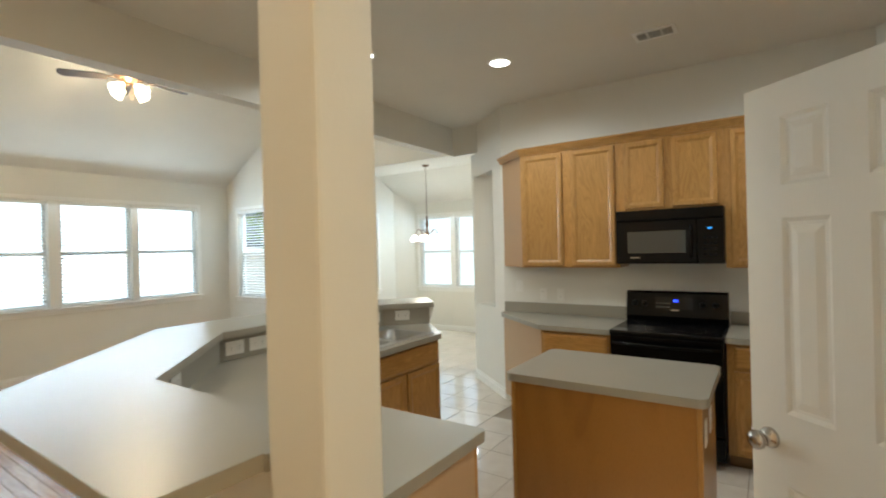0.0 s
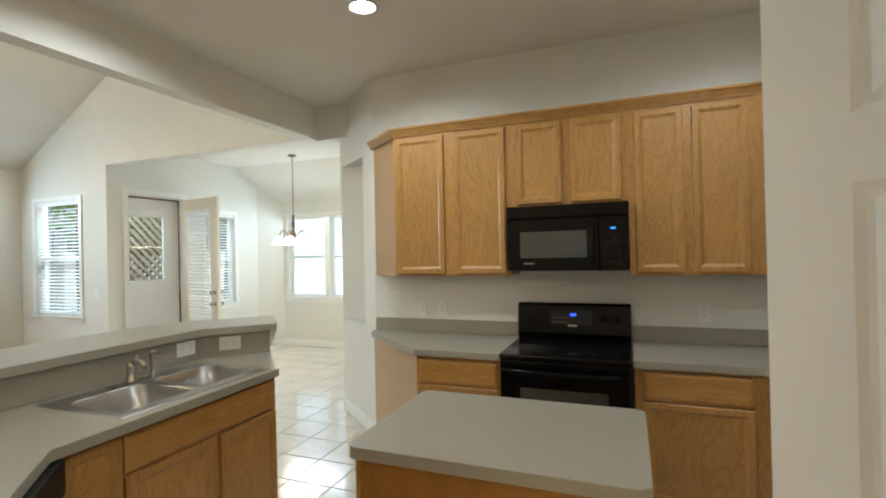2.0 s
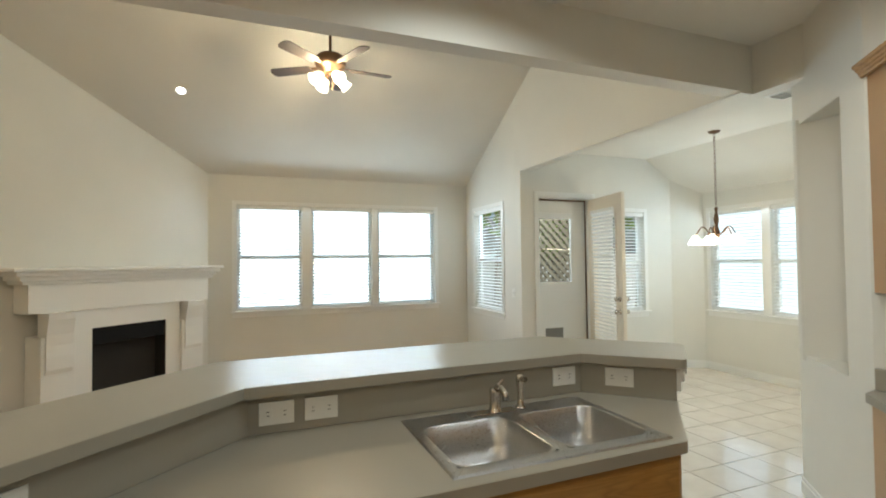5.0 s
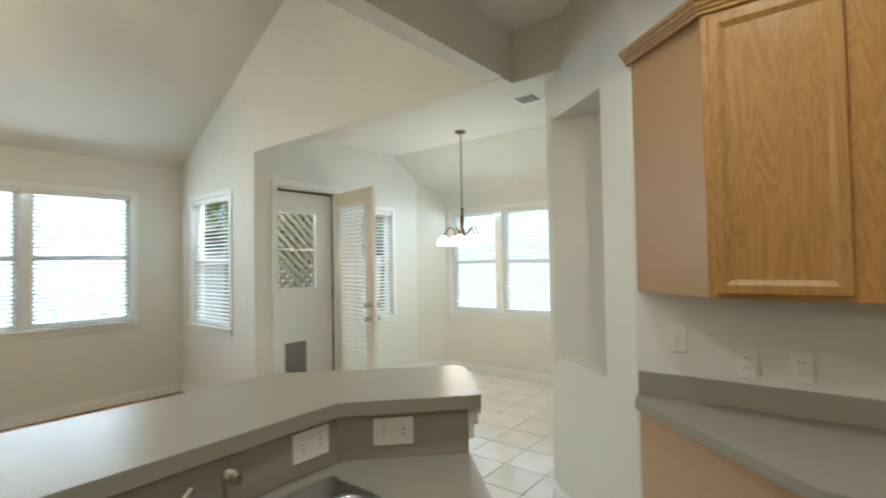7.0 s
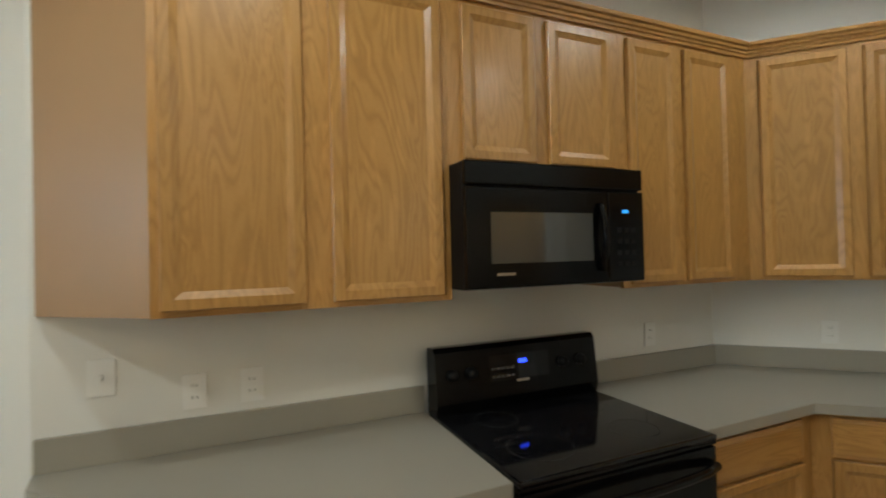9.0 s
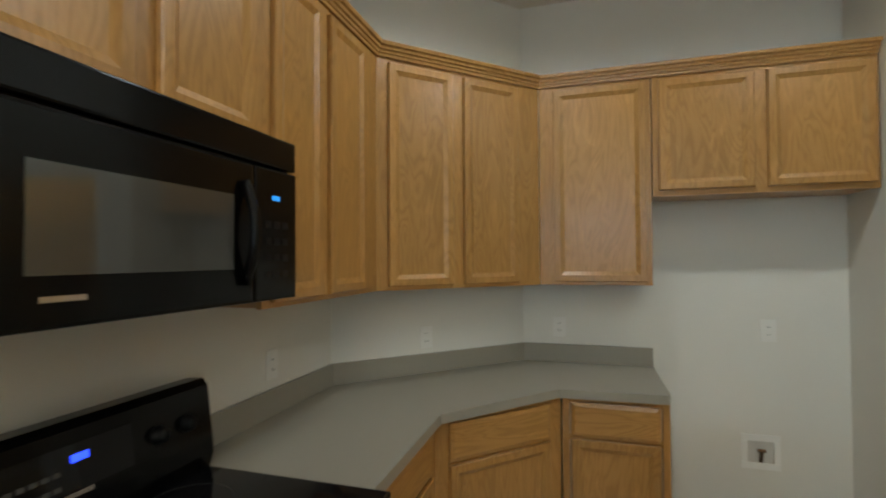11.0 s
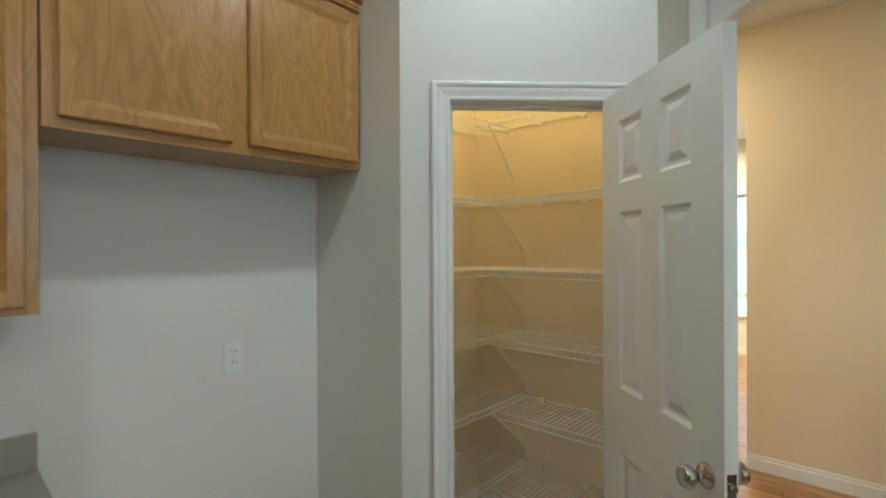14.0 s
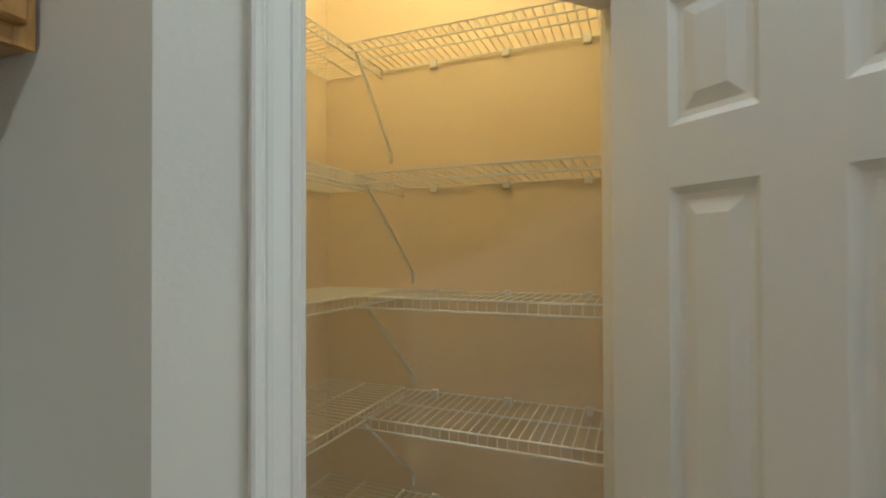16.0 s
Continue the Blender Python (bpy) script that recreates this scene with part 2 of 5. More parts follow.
# ---- mesh helpers ----
def box(bm, x0, x1, y0, y1, z0, z1, bevel=0.0):
    m = Matrix.LocRotScale(((x0 + x1) / 2, (y0 + y1) / 2, (z0 + z1) / 2), None, (abs(x1 - x0), abs(y1 - y0), abs(z1 - z0)))
    made = bmesh.ops.create_cube(bm, size=1, matrix=m)["verts"]
    if bevel:
        edges = list({e for v in made for e in v.link_edges})
        bmesh.ops.bevel(bm, geom=edges, offset=bevel, segments=2, profile=0.6, affect="EDGES")


def prism(bm, points, z0, z1, bevel=0.0):
    low = [bm.verts.new((x, y, z0)) for x, y in points]
    top = [bm.verts.new((x, y, z1)) for x, y in points]
    n = len(points)
    faces = [bm.faces.new(low[::-1]), bm.faces.new(top)]
    faces += [bm.faces.new((low[i], low[(i + 1) % n], top[(i + 1) % n], top[i])) for i in range(n)]
    bmesh.ops.recalc_face_normals(bm, faces=faces)
    if bevel:
        edges = [e for f in faces[:2] for e in f.edges]
        bmesh.ops.bevel(bm, geom=list(set(edges)), offset=bevel, segments=2, profile=0.6, affect="EDGES")


def rounded(points, radii, steps=5):
    """The polygon with each corner i rounded by radii.get(i)."""
    out, n = [], len(points)
    for i, p in enumerate(points):
        r = radii.get(i, 0)
        if not r:
            out.append(p)
            continue
        p = Vector(p)
        a, c = (Vector(points[i - 1]) - p).normalized(), (Vector(points[(i + 1) % n]) - p).normalized()
        cut = r / math.tan(a.angle(c) / 2)
        s, e = p + a * cut, p + c * cut
        centre = p + (a + c).normalized() * (r / math.sin(a.angle(c) / 2))
        for k in range(steps + 1):
            q = s.lerp(e, k / steps) - centre
            out.append(tuple(centre + q.normalized() * r))
    return out


def tube(bm, a, c, r, sides=8, r2=None):
    a, c = Vector(a), Vector(c)
    m = Matrix.Translation((a + c) / 2) @ (c - a).to_track_quat("Z", "Y").to_matrix().to_4x4()
    bmesh.ops.create_cone(bm, cap_ends=True, segments=sides, radius1=r, radius2=r if r2 is None else r2, depth=(c - a).length, matrix=m)


def pipe(bm, points, r, sides=10):
    """A round bar swept along points."""
    rings, pts = [], [Vector(p) for p in points]
    for i, p in enumerate(pts):
        way = (pts[min(i + 1, len(pts) - 1)] - pts[max(i - 1, 0)]).normalized()
        turn = way.to_track_quat("Z", "Y").to_matrix()
        if rings:
            u = (last - way * last.dot(way)).normalized()
        else:
            u = turn @ Vector((1, 0, 0))
        last, v = u, way.cross(u)
        rings.append([bm.verts.new(p + (u * math.cos(2 * math.pi * k / sides) + v * math.sin(2 * math.pi * k / sides)) * r) for k in range(sides)])
    for a, c in zip(rings, rings[1:]):
        for k in range(sides):
            bm.faces.new((a[k], a[(k + 1) % sides], c[(k + 1) % sides], c[k]))
    bm.faces.new(rings[0][::-1])
    bm.faces.new(rings[-1])
    bmesh.ops.recalc_face_normals(bm, faces=bm.faces[:])


def turned(bm, profile, place=(0, 0, 0), sides=20, m=None):
    """A body of revolution round z from (radius, height) pairs."""
    rings = []
    for r, h in profile:
        ring = []
        for k in range(sides):
            a = 2 * math.pi * k / sides
            p = Vector((r * math.cos(a), r * math.sin(a), h))
            p = (m @ p) if m else p
            ring.append(bm.verts.new(p + Vector(place)))
        rings.append(ring)
    for i in range(len(rings) - 1):
        for k in range(sides):
            bm.faces.new((rings[i][k], rings[i][(k + 1) % sides], rings[i + 1][(k + 1) % sides], rings[i + 1][k]))
    bm.faces.new(rings[0][::-1])
    bm.faces.new(rings[-1])
    bmesh.ops.recalc_face_normals(bm, faces=bm.faces[:])


def shape(name, bm, material, smooth=False):
    me = bpy.data.meshes.new(name)
    bm.to_mesh(me)
    bm.free()
    for mat in material if isinstance(material, (list, tuple)) else (material,):
        me.materials.append(mat)
    if smooth:
        for p in me.polygons:
            p.use_smooth = True
    return new(name, me)


def part(name, bm, material, parent, label="", smooth=False):
    ob = shape(name, bm, material, smooth)
    ob.parent = parent
    if label:
        tagged(ob, label)
    return ob


def thing(name, m, label, category, group=""):
    ob = new(name)
    ob.empty_display_size = 0.1
    ob.matrix_world = m
    return tagged(ob, label, category, group)


def structure(name, bm, material, label, category):
    return tagged(shape(name, bm, material), label, category, kind="structure")


def boxes(*rows, bevel=0.0):
    bm = bmesh.new()
    for r in rows:
        box(bm, *r, bevel=bevel)
    return bm


def wall(name, p, q, thick, z0, z1, label, openings=(), material=None):
    """A wall whose room face runs from p to q, with its thickness on the left of that way; openings are (s0, s1, low, high) along it."""
    p, q = Vector(p), Vector(q)
    way = (q - p).normalized()
    length = (q - p).length
    cuts = sorted({0.0, length, *(s for o in openings for s in o[:2])})
    bm = bmesh.new()
    for s0, s1 in zip(cuts, cuts[1:]):
        mid, spans = (s0 + s1) / 2, [(z0, z1)]
        for a, c, low, high in openings:
            if a < mid < c:
                spans = [(z0, low), (high, z1)]
        for low, high in spans:
            if high - low > 0.005:
                box(bm, s0, s1, 0, thick, low, high)
    bmesh.ops.remove_doubles(bm, verts=bm.verts[:], dist=0.0005)
    ob = structure(name, bm, material or WALL, label, "wall")
    ob.matrix_world = Matrix.Translation((*p, 0)) @ Matrix.Rotation(math.atan2(way.y, way.x), 4, "Z")
    return ob


# ---- plan ----
TOP = 3.02
PATIO = (0.25, 1.08, 0.02, 2.37)
tile_bed = bmesh.new()
prism(tile_bed, [(-2.75, 0.9), (1.95, 0.9), (1.95, 4.7), (-1.9, 4.7), (-2.6, 5.3), (-2.6, 7.9), (-5.9, 7.9), (-5.9, 4.95), (-3.75, 4.95), (-3.75, 3.0), (-2.75, 3.0)], -0.1, -0.004)
floor = structure("floor", tile_bed, GROUT, "beige ceramic tile floor with narrow brown grout joints", "floor")

WALLLABEL = "off-white painted drywall with a light texture"
wall("wall_stove", (-1.925, 4.588), (0.97, 4.588), 0.11, 0, TOP, WALLLABEL)
wall("wall_corner", (0.97, 4.588), (1.788, 3.77), 0.11, 0, TOP, WALLLABEL)
wall("wall_fridge", (1.788, 3.77), (1.788, 2.10), 0.11, 0, TOP, WALLLABEL)
wall("wall_pantry_east", (1.788, 2.10), (1.788, 0.96), 0.11, 0, TOP, "pantry drywall with the bulb's warm light put into its beige colour", material=WARMLITPAINT)
NICHE = Vector((-0.766, 0.643)).normalized()
niche_end = Vector((-1.925, 4.588)) + NICHE * 0.93
N0, N1, NLOW, NHIGH = 0.11, 0.675, 0.915, 2.41
wall("wall_niche", tuple(niche_end), (-1.925, 4.588), 0.11, 0, TOP, WALLLABEL + " with a tall recessed niche", [(N0, N1, NLOW, NHIGH)])
# the niche is a wedge: its back runs level with the stove wall, deep on one side
near, far = niche_end - NICHE * N1, niche_end - NICHE * N0
into = Vector((-NICHE.y, NICHE.x)) * -1
slope = 0.12
deep = near + into * ((far.y - near.y + slope * (near.x - far.x)) / (into.y - slope * into.x))
bm = bmesh.new()
along, out = (deep - far).normalized(), Vector((-slope, 1.0)).normalized()
prism(bm, [tuple(far - along * 0.02 + out * 0.001), tuple(deep + along * 0.1 + out * 0.001), tuple(deep + along * 0.1 + out * 0.04), tuple(far - along * 0.02 + out * 0.04)], NLOW - 0.03, NHIGH + 0.03)
prism(bm, [tuple(near + into * 0.105), tuple(deep), tuple(deep - NICHE * 0.03), tuple(near - NICHE * 0.03 + into * 0.105)], NLOW - 0.03, NHIGH + 0.03)
for low, high in ((NLOW - 0.03, NLOW - 0.002), (NHIGH + 0.002, NHIGH + 0.03)):
    prism(bm, [tuple(near + into * 0.1), tuple(deep), tuple(far)], low, high)
structure("wall_niche_back", bm, WALL, WALLLABEL + " lining the niche", "wall")
wall("wall_nook_side", (niche_end.x, 7.75), (niche_end.x, niche_end.y), 0.11, 0, TOP, WALLLABEL)
wall("wall_nook", (-5.5, 7.75), (niche_end.x, 7.75), 0.14, 0, TOP, WALLLABEL, [(0.11, 0.84, 0.83, 2.20), (0.95, 1.68, 0.83, 2.20)])
wall("wall_nook_corner", (-5.75, 7.4), (-5.5, 7.75), 0.14, 0, TOP, WALLLABEL)
wall("wall_patio", (-5.75, 4.92), (-5.75, 7.4), 0.14, 0, 2.96, WALLLABEL, [PATIO, (1.43, 1.98, 0.83, 2.20)])
wall("wall_side", (-7.43, 4.92), (-5.89, 4.92), 0.14, 0, 5.3, WALLLABEL, [(0.31, 1.18, 0.85, 2.30)])
wall("wall_header_corner", (-5.89, 4.92), (-5.75, 4.92), 0.14, 2.96, 5.3, WALLLABEL)
wall("wall_header", (-5.75, 4.92), (-2.80, 4.92), 0.12, 2.68, 5.4, WALLLABEL)
wall("wall_header_kitchen", (-2.80, 5.04), (-2.40, 5.04), 0.10, 2.68, TOP, WALLLABEL)
wall("wall_windows", (-7.43, 1.1), (-7.43, 4.92), 0.14, 0, 2.80, WALLLABEL, [(0.47, 1.31, 0.92, 2.34), (1.44, 2.30, 0.92, 2.34), (2.39, 3.28, 0.92, 2.34)])
wall("wall_fireplace", (-5.2, -1.0), (-7.43, 1.23), 0.11, 0, 4.6, WALLLABEL)
wall("wall_return", (1.788, 2.15), (1.264, 2.15), 0.11, 0, TOP, WALLLABEL)
wall("wall_pantry", (1.264, 2.15), (0.615, 1.50), 0.11, 0, TOP, WALLLABEL, [(0.158, 0.804, 0, 2.054)])
wall("wall_pantry_side", (0.615, 1.50), (0.615, 1.12), 0.11, 0, TOP, WALLLABEL)
wall("wall_pantry_back", (1.9, 1.07), (0.615, 1.07), 0.11, 0, TOP, "pantry drywall with the bulb's warm light put into its beige colour", material=WARMLITPAINT)
wall("wall_hall", (0.70, -0.55), (-5.65, -0.55), 0.11, 0, TOP, "drywall with warm lamplight put into its beige colour", material=WARMLITPAINT)
wall("wall_hall_side", (3.2, -0.55), (1.65, -0.55), 0.11, 0, TOP, "drywall with warm lamplight put into its beige colour", material=WARMLITPAINT)
wall("wall_hall_end", (3.2, 0.96), (3.2, -0.6), 0.11, 0, TOP, "drywall with warm lamplight put into its beige colour", material=WARMLITPAINT)
wall("wall_dining_far", (3.6, -4.5), (-1.0, -4.5), 0.11, 0, TOP, "pale warm painted drywall with a chair rail", [(2.0, 2.9, 0.55, 2.25)])
wall("wall_dining_east", (3.6, -0.66), (3.6, -4.5), 0.11, 0, TOP, "pale warm painted drywall")
wall("wall_dining_west", (-1.0, -4.5), (-1.0, -0.66), 0.11, 0, TOP, "pale warm painted drywall")

# arched head of the hall opening
def arch_head(name, x0, x1, y0, y1, spring, rise, material, label):
    """Drywall over an opening from x0 to x1, cut out as a flat arch."""
    bm = bmesh.new()
    mid, half = (x0 + x1) / 2, (x1 - x0) / 2
    arch = [(x0, TOP), (x0, spring)] + [(mid - half * math.cos(math.pi * k / 20), spring + rise * math.sin(math.pi * k / 20)) for k in range(1, 20)] + [(x1, spring), (x1, TOP)]
    front = [bm.verts.new((x, y1, z)) for x, z in arch]
    back = [bm.verts.new((x, y0, z)) for x, z in arch]
    bm.faces.new(front[::-1])
    bm.faces.new(back)
    for i in range(len(arch)):
        j = (i + 1) % len(arch)
        bm.faces.new((front[i], front[j], back[j], back[i]))
    bmesh.ops.recalc_face_normals(bm, faces=bm.faces[:])
    structure(name, bm, material, label, "wall")


arch_head("wall_hall_arch", 0.70, 1.65, -0.66, -0.55, 2.37, 0.18, WARMLITPAINT, "arched drywall head over the hall opening")
arch_head("wall_kitchen_arch", -0.449, 0.55, 0.945, 1.053, 2.38, 0.17, WALL, "arched drywall head between kitchen and hall")
structure("wall_kitchen_pier", boxes((0.55, 0.613, 0.945, 1.12, 0, TOP), bevel=0.006), WALL, "off-white drywall pier beside the pantry", "wall")

# column and dropped beams
column = structure("column", boxes((-0.645, -0.45, 0.87, 1.055, 0, TOP), bevel=0.012), WALL, "square drywall column at the end of the breakfast bar", "column")
structure("beam", boxes((-2.93, -2.80, -0.55, 4.92, 2.69, 5.3)), WALL, "dropped drywall beam between kitchen and living room", "beam")

# ceilings
bm = bmesh.new()
prism(bm, [(-2.80, -0.7), (3.3, -0.7), (3.3, 4.75), (-1.9, 4.75), (-2.80, 5.4)], TOP, TOP + 0.1)
structure("ceiling", bm, CEILING, "off-white textured flat kitchen ceiling", "ceiling")
bm = bmesh.new()
prism(bm, [(-1.1, -4.6), (3.7, -4.6), (3.7, -0.66), (-1.1, -0.66)], TOP, TOP + 0.1)
structure("ceiling_dining", bm, CEILING, "off-white flat dining room ceiling", "ceiling")


def sheet(name, quad, up, label):
    bm = bmesh.new()
    low = [bm.verts.new(p) for p in quad]
    top = [bm.verts.new(Vector(p) + Vector(up)) for p in quad]
    bm.faces.new(low)
    bm.faces.new(top[::-1])
    for i in range(4):
        bm.faces.new((low[i], low[(i + 1) % 4], top[(i + 1) % 4], top[i]))
    bmesh.ops.recalc_face_normals(bm, faces=bm.faces[:])
    return structure(name, bm, CEILING, label, "ceiling")


def vault(x):
    return 2.74 + 0.58 * (x + 7.43)


sheet("ceiling_vault", [(-7.6, -1.2, vault(-7.6)), (-7.6, 5.1, vault(-7.6)), (-3.6, 5.1, vault(-3.6)), (-3.6, -1.2, vault(-3.6))], (0, 0, 0.1), "off-white vaulted living room ceiling")
sheet("ceiling_vault_east", [(-3.6, -1.2, vault(-3.6)), (-3.6, 5.1, vault(-3.6)), (-2.85, 5.1, 4.5), (-2.85, -1.2, 4.5)], (0, 0, 0.1), "off-white vaulted living room ceiling")
sheet("ceiling_nook", [(-5.9, 5.045, 2.96), (-2.5, 5.145, 2.96), (-2.5, 6.95, 2.96), (-5.9, 6.95, 2.96)], (0, 0, 0.1), "off-white flat nook ceiling")
sheet("ceiling_nook_slope", [(-5.9, 6.95, 2.96), (-2.5, 6.95, 2.96), (-2.5, 7.9, 2.38), (-5.9, 7.9, 2.38)], (0, 0, 0.1), "off-white sloped nook ceiling")
wall("wall_living_south", (-2.9, -0.6), (-5.4, -0.6), 0.11, TOP - 0.2, 5.3, WALLLABEL)

# baseboards
def baseboard(p, q):
    p, q = Vector(p), Vector(q)
    way = (q - p).normalized()
    bm = boxes((0, (q - p).length, -0.014, 0, 0, 0.08), (0, (q - p).length, -0.008, 0, 0.08, 0.105), bevel=0.002)
    ob = structure("baseboard", bm, TRIM, "white painted wood baseboard along the wall", "baseboard")
    ob.matrix_world = Matrix.Translation((*p, 0)) @ Matrix.Rotation(math.atan2(way.y, way.x), 4, "Z")


for p, q in (((-5.5, 7.75), (niche_end.x, 7.75)), ((-5.75, 7.4), (-5.5, 7.75)), ((-5.75, 6.06), (-5.75, 7.4)), ((-5.75, 4.92), (-5.75, 5.10)), ((-7.43, 4.92), (-5.75, 4.92)),
             ((-7.43, 1.3), (-7.43, 4.92)), (tuple(niche_end), (-1.925, 4.588)), ((1.788, 3.05), (1.788, 2.15)), ((1.788, 2.15), (1.264, 2.15)), ((0.70, -0.55), (-2.8, -0.55)),
             ((3.6, -4.5), (-1.0, -4.5)), ((1.788, 1.9), (1.788, 1.07)), ((1.788, 1.07), (0.73, 1.07))):
    baseboard(p, q)
rail = boxes((-1.0, 3.6, -4.5, -4.475, 0.83, 0.88), (-1.0, 3.6, -4.5, -4.485, 0.80, 0.83), bevel=0.004)
structure("trim_chair_rail", rail, TRIM, "white moulded chair rail across the dining room wall", "trim")

# ---- windows, blinds and doors of the setting ----
def on_wall(p, q):
    way = (Vector(q) - Vector(p)).normalized()
    return Matrix.Translation((*p, 0)) @ Matrix.Rotation(math.atan2(way.y, way.x), 4, "Z")


count = [0]


def window(m, s0, s1, z0, z1, label="white vinyl single-hung window with two panes"):
    count[0] += 1
    w = tagged(new("window_%d" % count[0]), label, "window", kind="structure")
    w.matrix_world = m
    mid = z0 + (z1 - z0) * 0.5
    part("window_frame", boxes((s0, s0 + 0.04, 0.07, 0.12, z0, z1), (s1 - 0.04, s1, 0.07, 0.12, z0, z1), (s0 + 0.04, s1 - 0.04, 0.07, 0.12, z0, z0 + 0.045),
                               (s0 + 0.04, s1 - 0.04, 0.07, 0.12, z1 - 0.04, z1), (s0 + 0.04, s1 - 0.04, 0.065, 0.115, mid - 0.022, mid + 0.022), bevel=0.003), TRIM, w)
    for low, high in ((z0 + 0.045, mid - 0.022), (mid + 0.022, z1 - 0.04)):
        pane = part("pane", boxes((s0 + 0.04, s1 - 0.04, 0.092, 0.096, low, high)), GLASS, w, "clear glass")
        pane.visible_shadow = False
    return w


def casing(m, s0, s1, z0, z1):
    """White sill and narrow casing round a window group."""
    part_of = tagged(new("trim_window"), "white painted window casing with a projecting sill", "trim", kind="structure")
    part_of.matrix_world = m
    part("sill", boxes((s0 - 0.07, s1 + 0.07, -0.045, 0.065, z0 - 0.025, z0 - 0.001), bevel=0.006), TRIM, part_of)
    part("apron", boxes((s0 - 0.05, s1 + 0.05, -0.014, 0, z0 - 0.085, z0 - 0.025), bevel=0.003), TRIM, part_of)
    part("casing", boxes((s0 - 0.055, s0, -0.014, 0.0, z0, z1 + 0.055), (s1, s1 + 0.055, -0.014, 0.0, z0, z1 + 0.055), (s0, s1, -0.014, 0.0, z1, z1 + 0.055), bevel=0.003), TRIM, part_of)


def blind(m, s0, s1, z0, z1, label, tilt=-16, pitch=0.043):
    b = thing("window_blind", m, label, "blind", "white window blinds")
    part("headrail", boxes((s0 + 0.005, s1 - 0.005, 0.0, 0.055, z1 - 0.055, z1 - 0.003), bevel=0.003), BLIND, b)
    part("bottom_rail", boxes((s0 + 0.012, s1 - 0.012, 0.005, 0.05, z0 + 0.006, z0 + 0.024), bevel=0.003), BLIND, b)
    bm = bmesh.new()
    box(bm, s0 + 0.012, s1 - 0.012, -0.024, 0.024, -0.0014, 0.0014)
    bmesh.ops.rotate(bm, verts=bm.verts[:], cent=(0, 0, 0), matrix=Matrix.Rotation(radians(-tilt), 3, "X"))
    slat = part("slat", bm, BLIND, b)
    z = z0 + 0.05
    first = True
    while z < z1 - 0.07:
        s = slat if first else new("slat", slat.data)
        s.parent, s.location = b, (0, 0.028, z)
        first, z = False, z + pitch
    for s in (s0 + 0.12, s1 - 0.12):
        bm = bmesh.new()
        tube(bm, (s, 0.003, z0 + 0.02), (s, 0.003, z1 - 0.05), 0.0012, 5)
        part("ladder_cord", bm, BLIND, b)
    bm = bmesh.new()
    tube(bm, (s0 + 0.05, -0.004, z1 - 0.06), (s0 + 0.05, -0.004, z1 - 0.75), 0.004, 6)
    part("tilt_wand", bm, BLIND, b)


m = on_wall((-7.43, 1.1), (-7.43, 4.92))
for s0, s1 in ((0.47, 1.31), (1.44, 2.30), (2.39, 3.28)):
    window(m, s0, s1, 0.92, 2.34)
    blind(m, s0, s1, 0.92, 2.34, "white slatted blind lowered over a bright living room window")
casing(m, 0.47, 3.28, 0.92, 2.34)
for s0, s1 in ((1.31, 1.44), (2.30, 2.39)):
    mull = structure("trim_mullion", boxes((s0 + 0.002, s1 - 0.002, -0.012, -0.001, 0.925, 2.336), bevel=0.003), TRIM, "white painted mullion casing between two windows", "trim")
    mull.matrix_world = m
m = on_wall((-7.43, 4.92), (-5.75, 4.92))
window(m, 0.31, 1.18, 0.85, 2.30)
blind(m, 0.31, 1.18, 0.85, 2.30, "white slatted blind with open slats over the garden window")
casing(m, 0.31, 1.18, 0.85, 2.30)
m = on_wall((-5.75, 4.92), (-5.75, 7.4))
window(m, 1.43, 1.98, 0.83, 2.20)
blind(m, 1.43, 1.98, 0.83, 2.20, "narrow white slatted blind beside the patio door")
casing(m, 1.43, 1.98, 0.83, 2.20)
m = on_wall((-5.5, 7.75), (niche_end.x, 7.75))
for s0, s1 in ((0.11, 0.84), (0.95, 1.68)):
    window(m, s0, s1, 0.83, 2.20)
    blind(m, s0, s1, 0.83, 2.20, "white slatted blind lowered over a breakfast nook window")
casing(m, 0.11, 1.68, 0.83, 2.20)
mull = structure("trim_mullion", boxes((0.842, 0.948, -0.012, -0.001, 0.835, 2.196), bevel=0.003), TRIM, "white painted mullion casing between two windows", "trim")
mull.matrix_world = m
m = on_wall((3.6, -4.5), (-1.0, -4.5))
window(m, 2.0, 2.9, 0.55, 2.25)
casing(m, 2.0, 2.9, 0.55, 2.25)

# patio door: outer half-glass door shut, inner full-glass door standing open
m = on_wall((-5.75, 4.92), (-5.75, 7.4))
a, c, low, high = PATIO
frame_of = tagged(new("door_1"), "white patio door frame with a closed half-glass storm door and pet flap", "door", kind="structure")
frame_of.matrix_world = m
part("casing", boxes((a - 0.06, a, -0.016, 0, 0, high + 0.06), (c, c + 0.06, -0.016, 0, 0, high + 0.06), (a, c, -0.016, 0, high, high + 0.06), bevel=0.004), TRIM, frame_of)
part("jamb", boxes((a, a + 0.02, 0, 0.14, 0, high), (c - 0.02, c, 0, 0.14, 0, high), (a + 0.02, c - 0.02, 0, 0.14, high - 0.02, high)), TRIM, frame_of)
part("weatherstrip", boxes((a + 0.02, c - 0.02, 0.088, 0.098, high - 0.04, high - 0.02), (c - 0.035, c - 0.02, 0.088, 0.098, 0.02, high - 0.04)), BRONZE, frame_of, "dark rubber seal")
x0, x1 = a + 0.022, c - 0.037
